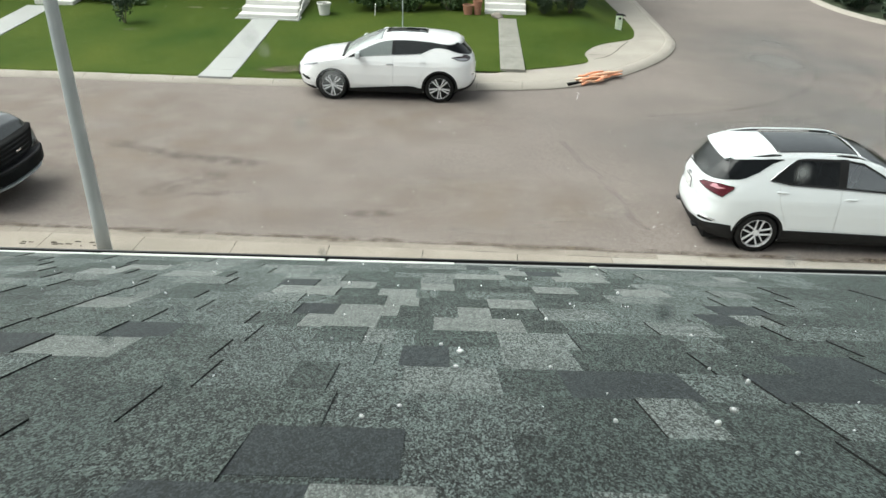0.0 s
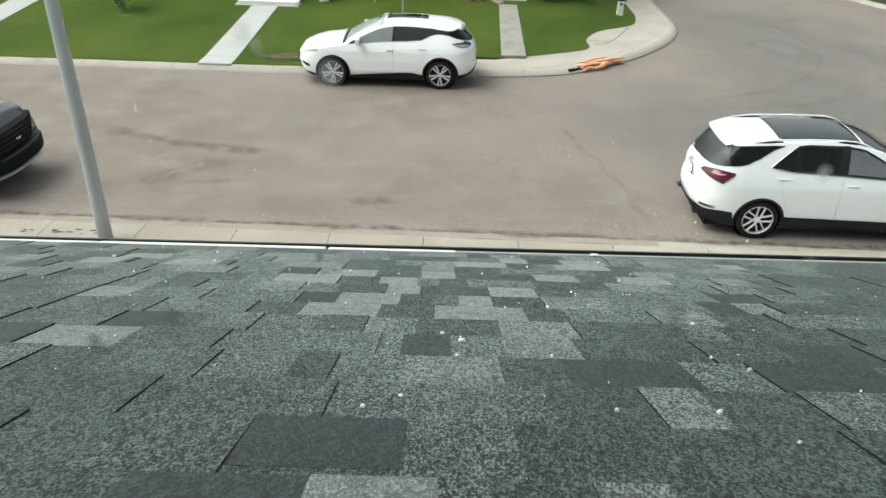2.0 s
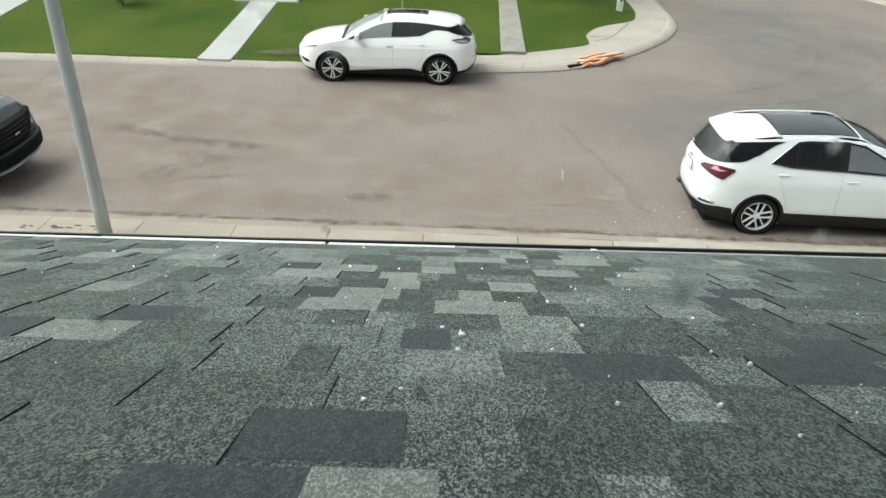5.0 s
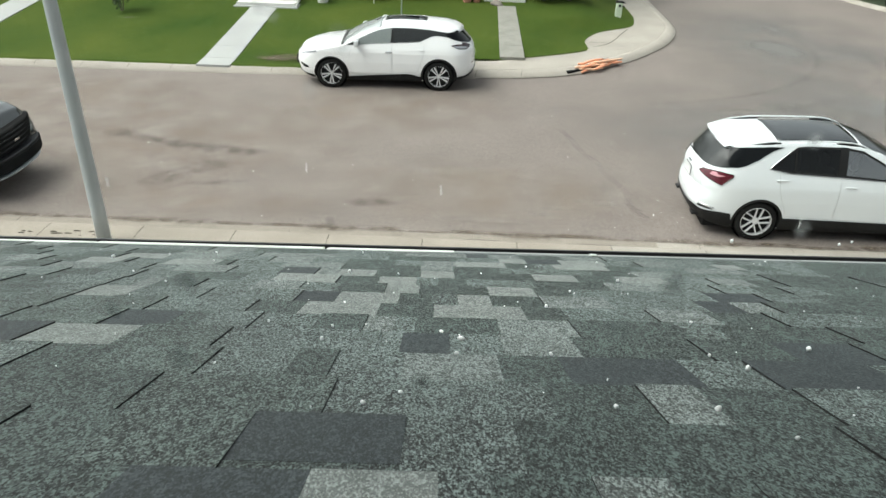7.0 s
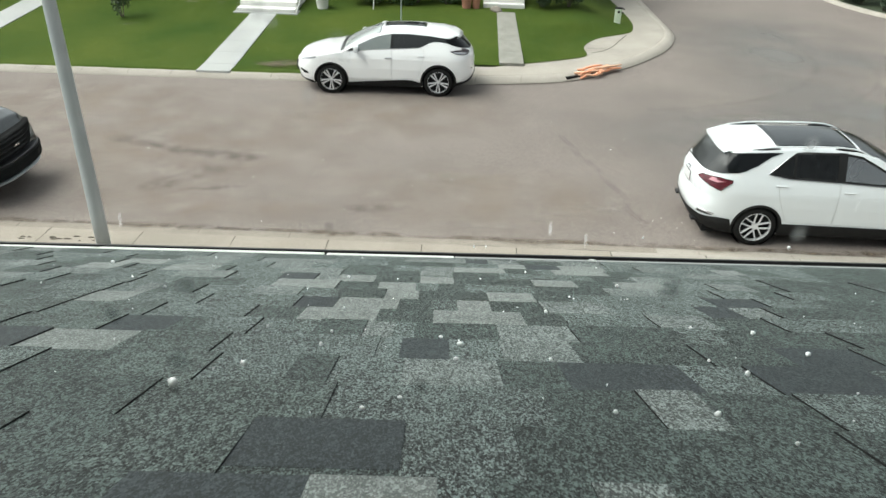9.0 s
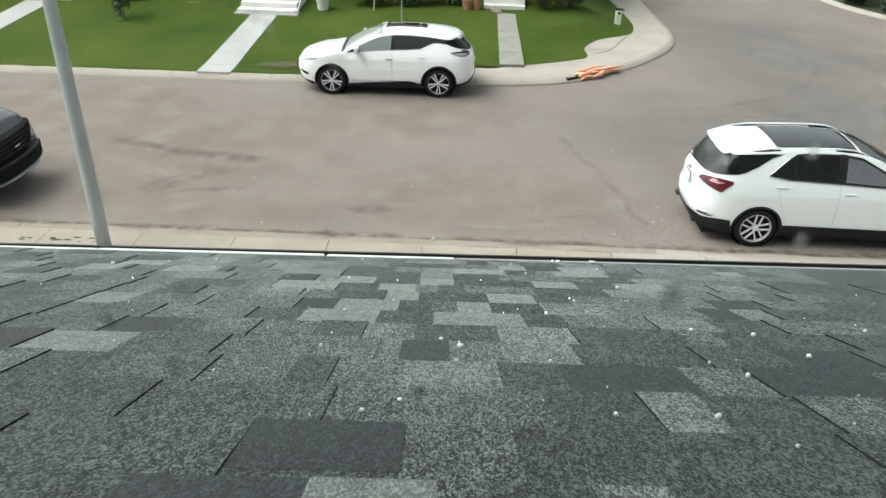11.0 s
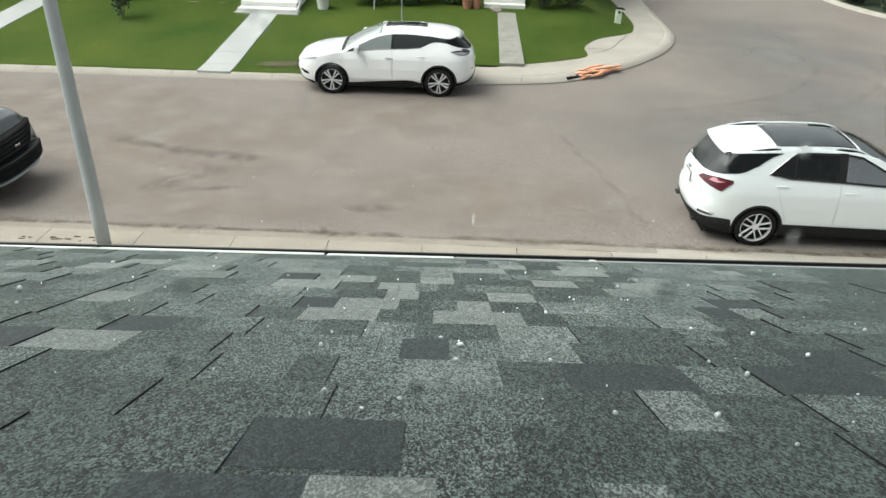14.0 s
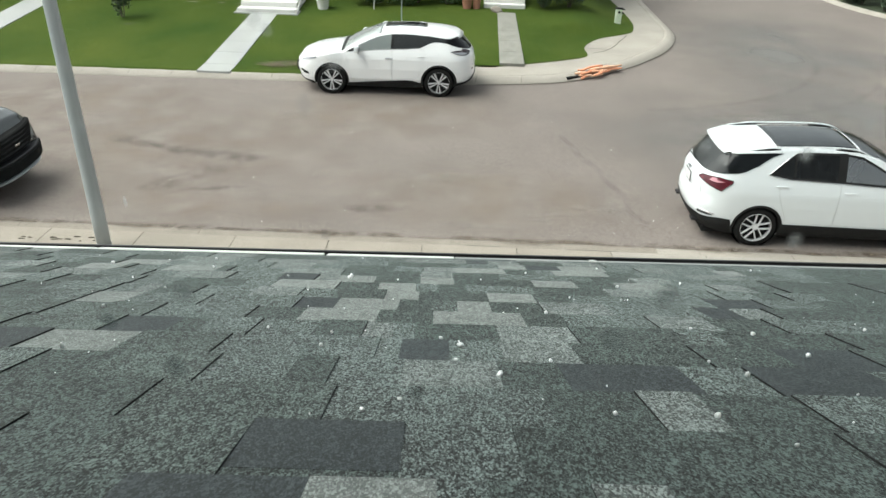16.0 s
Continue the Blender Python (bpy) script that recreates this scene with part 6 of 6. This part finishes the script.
def marker(x, y, z):
    """A white roadside marker with a black ring on its head."""
    m = tagged(new("utility_marker"), "white plastic utility marker with black ring in the grass", "marker")
    m.location = (x, y, z)
    boxed("post", (-0.13, 0.11, -0.05, 0.05, -0.05, 0.52), MARKERWHITE, m, 0.03)
    boxed("cap", (-0.15, 0.13, -0.06, 0.06, 0.50, 0.56), CLADDING, m, 0.02)
    bm = bmesh.new()
    pts = [Vector((0.14 + 0.06 * math.cos(a), -0.03, 0.44 + 0.08 * math.sin(a))) for a in (radians(30 + 280 * i / 11) for i in range(12))]
    tube(bm, pts, [0.018] * 12, 7)
    part("ring", bm, CLADDING, m)
    bm = bmesh.new()
    bmesh.ops.create_icosphere(bm, subdivisions=2, radius=0.05)
    bmesh.ops.translate(bm, verts=bm.verts, vec=(0.0, -0.04, 0.40))
    part("knob", bm, CLADDING, m)


marker(5.50, 28.05, lawn_z(5.50, 28.05))


# ---- hail ----
ICEBALLS = []
for s in range(4):
    r = random.Random(40 + s)
    bm = bmesh.new()
    bmesh.ops.create_icosphere(bm, subdivisions=2, radius=1.0)
    for v in bm.verts:
        v.co *= 1 + 0.34 * noise.noise(v.co * 1.6 + Vector((s * 7, 0, 0)))
    bmesh.ops.transform(bm, verts=bm.verts, matrix=Matrix.Diagonal((1.1, 0.85, 0.62, 1)))
    me = bpy.data.meshes.new("hailstone")
    bm.to_mesh(me)
    bm.free()
    me.materials.append(ICE)
    me.shade_smooth()
    ICEBALLS.append(me)
COUNT = [0]


def hailstone(r, label):
    COUNT[0] += 1
    ob = tagged(new("hailstone", ICEBALLS[COUNT[0] % 4]), label, "hailstone", "hailstones")
    ob.scale = (r, r, r)
    return ob


def spin(p, a=0.0):
    return pose(p[0], p[1], p[2], 40 * a, 25 * a, 60 * a)


LYING, FLYING, ROLLING = [], [], []
REST = [(0.038, 1.102, 6, 0), (0.029, 1.005, 4, 0), (0.214, 1.440, 5, 0), (-0.229, 1.939, 6, 0), (-0.177, 1.427, 3, 0), (-0.165, 1.179, 4, 0), (0.160, 1.014, 4.5, 0), (0.009, 1.157, 4, 0), (0.410, 0.960, 5, 0), (0.300, 0.770, 5, 0),
        (0.449, 1.298, 4.5, 0), (0.387, 1.037, 3, 0), (0.192, 0.770, 4, 0), (-0.037, 0.805, 3.5, 0), (-0.074, 0.761, 4, 0), (0.461, 1.894, 5.5, 0), (0.260, 2.186, 4, 0)]
REST2 = [(-0.702, 2.366, 5, 0), (-0.636, 2.118, 4.5, 0), (-0.934, 2.148, 7, 0), (-0.742, 1.816, 4, 0), (-0.604, 1.654, 4, 0), (0.511, 2.383, 4, 0), (0.300, 1.672, 3, 0), (-0.252, 2.507, 4, 0), (-0.102, 1.932, 3, 0),
         (0.117, 1.984, 3, 0), (0.342, 0.682, 3, 0), (-0.166, 1.076, 5, 6.2), (-0.273, 1.207, 4, 5.8), (0.556, 1.094, 5.5, 6.1), (0.545, 1.265, 5.2, 8.6), (0.781, 1.341, 4, 9.9)]
for x, s, r, t in REST + REST2:
    r = r / 1230
    p = at_roof(x, s, 0.006 + r * 0.5)
    ob = hailstone(r, "small white hailstone lying on the shingles")
    ob.matrix_world = spin(p, x * 9) @ Matrix.Diagonal((r, r, r, 1))
    if t:
        LYING.append((ob, p, t))
rnd = random.Random(8)
for i in range(60):
    s = rnd.uniform(0.7, 2.6)
    x = rnd.uniform(-0.62, 0.62) * s
    r = rnd.uniform(0.0008, 0.0018)
    ob = hailstone(r, "tiny white chip of hail on the shingles")
    ob.matrix_world = spin(at_roof(x, s, 0.006 + r * 0.5), i) @ Matrix.Diagonal((r, r, r, 1))
for i in range(34):
    x, y, r = rnd.uniform(-8, 6), rnd.uniform(11.5, 19), rnd.uniform(0.004, 0.010)
    ob = hailstone(r, "white hailstone lying on the asphalt")
    ob.matrix_world = spin((x, y, 0.008 + r * 0.6), i) @ Matrix.Diagonal((r, r, r, 1))
for i in range(18):
    x, y, r = rnd.uniform(0.5, 4.2), rnd.uniform(11.7, 13.2), rnd.uniform(0.004, 0.008)
    ob = hailstone(r, "small white chip of hail on the asphalt")
    ob.matrix_world = spin((x, y, 0.008 + r * 0.6), i) @ Matrix.Diagonal((r, r, r, 1))
# stones that hop over the shingles: time, place along the roof, place down the slope
HOPS = [(0, 0.317, 0.772), (0.5, 0.761, 1.615), (1, 0.614, 1.177), (1, 0.383, 0.945), (3.5, -0.571, 1.295), (3.5, -0.994, 1.793), (4, -0.368, 1.486), (6.5, 0.422, 1.294), (6.5, 0.919, 1.714), (6.5, 0.192, 2.457), (6.5, -0.870, 2.215), (6.5, 0.931, 1.859), (7.5, -0.214, 0.929),
        (7.5, 0.957, 1.813), (8, 0.249, 1.059), (8, 0.613, 1.196), (8, -0.318, 1.205), (8.5, 0.579, 1.326), (9.2, 0.974, 1.749), (11.5, 0.036, 0.919), (12, 0.226, 0.909), (13, 0.554, 1.012), (13, -1.295, 2.421), (7, 1.069, 2.423), (5.1, 0.3, 1.2), (5.7, -0.4, 1.0), (9.9, 0.5, 1.5), (10.5, -0.3, 1.3)]
for t, x, s in HOPS:
    big = 0.0046 if (round(t * 10) + round(x * 100)) % 3 else 0.0037
    FLYING.append((hailstone(big, "white hailstone bouncing over the shingles"), t, x, s))
# stones that fall past the eave onto the street: time and place in the air
FALLS = [(0, 1.36, 8.83, 3.54), (0.5, -0.12, 7.36, 2.99), (1, 0.26, 7.53, 3.27), (1, -0.80, 4.40, 3.88), (2, -3.52, 7.56, 3.47), (3, 3.22, 7.26, 4.65), (3, -2.00, 9.19, 4.20), (6.5, -0.45, 5.31, 3.44), (6.5, 2.15, 4.50, 3.94), (6.5, -2.22, 8.97, 3.85), (6.5, -4.08, 6.31, 3.32), (7, -0.15, 5.44, 3.66),
         (7, 2.29, 4.52, 3.97), (7, -1.44, 6.40, 3.38), (7, -2.83, 5.37, 3.65), (7.5, -0.88, 5.34, 3.52), (7.5, 0.12, 5.48, 3.73), (7.5, -2.19, 5.30, 3.50), (7.5, -3.50, 8.97, 3.93), (7.5, 2.72, 4.48, 3.89), (8, 0.49, 5.55, 3.83), (8, 0.41, 6.38, 3.28), (8, 0.12, 5.33, 3.47), (8, 3.49, 7.10, 4.43)]
FALLS2 = [(8.5, -2.76, 4.40, 3.95), (8.5, 2.28, 4.52, 3.98), (9, 0.62, 4.45, 3.92), (9, -2.26, 4.37, 3.89), (9, 0.86, 4.42, 3.86), (11.5, 1.25, 5.88, 4.40), (11.5, 1.05, 5.75, 4.18), (12, -0.21, 6.31, 3.19), (12.5, -1.39, 6.65, 3.83), (12.5, 0.33, 5.37, 3.52), (12.5, 1.26, 8.23, 4.50), (13, 1.22, 4.50, 3.99),
          (13, 0.49, 7.46, 3.16), (13, -1.42, 5.35, 3.56), (13.5, -0.65, 5.38, 3.58), (14, 0.12, 5.36, 3.51), (15, 1.86, 3.56, 4.33), (15.5, -3.34, 5.27, 3.50), (15.5, 3.43, 6.99, 4.25), (16, -2.68, 5.32, 3.55), (3, 2.20, 4.48, 3.89), (2.5, 2.39, 4.50, 3.92), (5.0, 0.9, 6.1, 3.5), (10.2, -0.6, 6.0, 3.6)]
DROPS = [(hailstone(0.013, "white hailstone falling past the eave"), *row) for row in FALLS + FALLS2]
# stones that roll along the courses: rows of time, along, down
TRACKS = [
    [(12, -0.442, 0.791), (13, -0.281, 0.838), (13.5, -0.189, 0.795), (14, -0.120, 0.808), (14.5, -0.057, 0.824), (15, -0.008, 0.885), (15.5, 0.043, 0.901), (16, 0.081, 0.908)],
    [(13.5, -1.003, 1.447), (14, -0.861, 1.536), (14.5, -0.703, 1.652), (15, -0.617, 1.975), (15.5, -0.437, 2.110), (16, -0.223, 1.935)],
    [(14, -0.762, 1.350), (14.5, -0.711, 1.347), (15, -0.655, 1.337), (16, -0.604, 1.348)],
    [(15, -0.557, 0.912), (15.5, -0.531, 0.955), (16, -0.506, 1.002)],
    [(11.5, 0.978, 2.021), (12, 0.998, 2.085), (13, 1.012, 2.165), (14, 1.036, 2.279), (15, 1.018, 2.347), (16, 1.017, 2.407)],
    [(11.5, 0.699, 1.696), (12, 0.672, 1.708), (13, 0.651, 1.805), (14, 0.653, 1.926), (15, 0.649, 1.969), (16, 0.648, 1.976)],
    [(8.9, -0.350, 0.803), (9, -0.291, 0.822), (9.1, -0.227, 0.840), (9.2, -0.163, 0.857), (9.6, 0.05, 1.0), (10.4, 0.3, 1.7), (11.0, 0.42, 2.6)],
    [(8.9, -0.306, 0.910), (9, -0.239, 0.925), (9.1, -0.185, 0.943), (9.2, -0.125, 0.963), (9.7, 0.1, 1.2), (10.5, 0.3, 2.0), (11.0, 0.4, 2.6)],
]
for k, rows in enumerate(TRACKS):
    ROLLING.append((hailstone((0.0045, 0.007, 0.0038, 0.004, 0.0045, 0.004, 0.007, 0.0048)[k], "white hailstone rolling over the shingles"), rows))

# ---- the window pane, with water drops on it ----
PANE = bpy.data.materials.new("window_glass")
PANE.use_nodes = True
pn, pl = PANE.node_tree.nodes, PANE.node_tree.links
mix, clear, gloss = pn.new("ShaderNodeMixShader"), pn.new("ShaderNodeBsdfTransparent"), pn.new("ShaderNodeBsdfGlossy")
gloss.inputs["Roughness"].default_value = 0.02
mix.inputs[0].default_value = 0.03
pl.new(clear.outputs[0], mix.inputs[1]), pl.new(gloss.outputs[0], mix.inputs[2])
pl.new(mix.outputs[0], pn["Material Output"].inputs["Surface"])
bm = bmesh.new()
bm.faces.new([bm.verts.new(c) for c in ((-0.64, 0.088, 5.985), (0.64, 0.088, 5.985), (0.64, 0.088, 7.04), (-0.64, 0.088, 7.04))])
pane = part("pane", bm, PANE, win, "clear wet glass")
pane.visible_shadow = False


def water(name, colour, strength):
    """Water film on the pane: translucent, thickest in the middle."""
    m = soft(name, colour, strength, 0.3, 0.03)
    n, l = m.node_tree.nodes, m.node_tree.links
    b = n["Principled BSDF"]
    tr, hold, out = n.new("ShaderNodeBsdfTranslucent"), n.new("ShaderNodeMixShader"), n["Material Output"]
    tr.inputs["Color"].default_value = (*colour, 1)
    alpha = b.inputs["Alpha"].links[0].from_socket
    l.new(alpha, hold.inputs[0])
    l.new(n.new("ShaderNodeBsdfTransparent").outputs[0], hold.inputs[1])
    l.new(tr.outputs[0], hold.inputs[2])
    l.new(hold.outputs[0], out.inputs["Surface"])
    return m


WATER = water("pale_water_film", (0.60, 0.61, 0.60), 0.42)
MIST = water("grey_water_film", (0.14, 0.165, 0.16), 0.75)


def waterdrop(x, z, r, material, stretch=1.2):
    if material.name not in DISC:
        bm = bmesh.new()
        bmesh.ops.create_uvsphere(bm, u_segments=20, v_segments=8, radius=1)
        bmesh.ops.delete(bm, geom=[v for v in bm.verts if v.co.z < -0.01], context="VERTS")
        bmesh.ops.transform(bm, verts=bm.verts, matrix=Matrix.Diagonal((1, 1, 0.12, 1)))
        me = bpy.data.meshes.new("water_drop")
        bm.to_mesh(me)
        bm.free()
        me.materials.append(material)
        DISC[material.name] = me
    ob = tagged(new("water_drop", DISC[material.name]), "blurred water drop on the outside of the window pane", "water drop", "water drops")
    ob.matrix_world = pose(x, 0.0891, z, -90, 0, 0) @ Matrix.Diagonal((r, r * stretch, r, 1))
    ob.visible_shadow = False


for x, z, r in ((-0.0158, 6.2093, 0.0023), (-0.0155, 6.2090, 0.0017), (-0.0252, 6.2135, 0.0016), (-0.0237, 6.2121, 0.0011), (0.0310, 6.1996, 0.0013), (0.0439, 6.1992, 0.0014), (-0.0198, 6.2031, 0.0016), (0.0456, 6.1865, 0.0015), (0.0505, 6.2035, 0.0012)):
    waterdrop(x, z, r, WATER)
for x, z, r in ((-0.0425, 6.1601, 0.0026), (-0.0514, 6.1684, 0.0018), (-0.0052, 6.1575, 0.0020), (-0.0181, 6.1846, 0.0009), (0.0300, 6.1771, 0.0024), (0.0236, 6.1691, 0.0028), (-0.0395, 6.1735, 0.0024), (-0.022, 6.165, 0.002)):
    waterdrop(x, z, r, MIST)


# ---- what moves ----
def motions():
    """Keys the hail: it waits high in the cloud, falls, hops or rolls, and drops off the eave."""
    for ob, p, t in LYING:
        walk(ob, [(0.0, spin(p + Vector((0.5, 0.3, 14)))), (t - 1.2, spin(p + Vector((0.5, 0.3, 14)))), (t - 0.6, spin(p + Vector((0.27, 0.15, 7)), 0.5)), (t - 0.1, spin(p, 1)), (t, spin(p + Vector((-0.02, 0.02, 0.03)), 1.5)), (t + 0.1, spin(p, 2)), (16.0, spin(p, 2))])
    for k, (ob, t, x, s) in enumerate(FLYING):
        go = 1 if (k * 7) % 5 else -1
        hit = at_roof(x - 0.07 * go, s - 0.03, 0.014)
        up_there = hit + Vector((0.6 * go, 0.6, 14))
        edge = at_roof(x + 0.45 * go, eave(x) + 0.02, 0.02)
        tend = t + 0.25 + 0.55 * max(0.2, eave(x) - s)
        land = Vector((edge.x + 0.1 * go, edge.y + 0.9, 0.02))
        rows = []
        if t > 1.4:
            rows += [(0.0, spin(up_there)), (t - 1.3, spin(up_there))]
        if t >= 0.7:
            rows += [(t - 0.7, spin(hit + (up_there - hit) * 0.45, 0.3))]
        rows += [(t - 0.1, spin(hit, 0.6))] if t >= 0.1 else []
        rows += [(t, spin(at_roof(x, s, 0.022), 1.0)), (t + 0.1, spin(at_roof(x + 0.06 * go, s + 0.05, 0.016), 1.5)), (t + 0.2, spin(at_roof(x + 0.12 * go, s + 0.12, 0.03), 2.0))]
        if tend + 0.5 < 16:
            rows += [(tend, spin(edge, 3.0)), (tend + 0.5, spin((edge * 0.5 + land * 0.5) + Vector((0, 0, 0.4)), 3.4)), (tend + 0.9, spin(land, 4.0))]
        last = rows[-1]
        rows += [(16.0, last[1])] if last[0] < 15.9 else []
        if rows[0][0] > 0:
            rows = [(0.0, spin(up_there))] + rows
        walk(ob, rows)
    for k, (ob, t, x, y, z) in enumerate(DROPS):
        p, drift = Vector((x, y, z)), Vector((0.06 * (1 if k % 3 else -1), -0.03, -1)) * 11.5
        floor_t = t + (z - 0.02) / 11.5
        at = lambda q: p + drift * (q - t)
        rows = []
        if t > 1.0:
            rows += [(0.0, spin(at(t - 0.9))), (t - 0.9, spin(at(t - 0.9)))]
        for q in (t - 0.5, t - 0.2, t, t + 0.15):
            if 0 <= q <= 16:
                rows.append((q, spin(at(q), q)))
        if floor_t < 16:
            g = at(floor_t)
            rows += [(floor_t, spin(g, 3)), (floor_t + 0.13, spin(g + Vector((0.1, 0.05, 0.25)), 3.5)), (floor_t + 0.3, spin(g + Vector((0.25, 0.1, 0.0)), 4)), (floor_t + 0.6, spin(g + Vector((0.4, 0.15, 0.0)), 5))]
        rows = [r for r in rows if r[0] <= 16.0]
        if rows[0][0] > 0:
            rows = [(0.0, spin(at(0.0)))] + rows
        if rows[-1][0] < 16:
            rows.append((16.0, rows[-1][1]))
        walk(ob, rows)
    for ob, path in ROLLING:
        t0, x0, s0 = path[0]
        first = at_roof(x0 - 0.03, s0, 0.012)
        high = first + Vector((-0.5, 0.4, 14))
        rows = [(0.0, spin(high)), (t0 - 1.4, spin(high)), (t0 - 0.8, spin((first + high) * 0.5, 0.5)), (t0 - 0.2, spin(first, 1))]
        rows += [(t, spin(at_roof(x, s, 0.0125), 1 + 1.2 * i)) for i, (t, x, s) in enumerate(path)]
        if path[-1][0] < 16:
            e = rows[-1][1].translation
            rows += [(path[-1][0] + 0.5, spin((e.x, e.y + 0.5, 3.0), 9)), (path[-1][0] + 0.9, spin((e.x, e.y + 0.8, 0.03), 10)), (16.0, spin((e.x, e.y + 0.8, 0.03), 10))]
        walk(ob, rows)


motions()
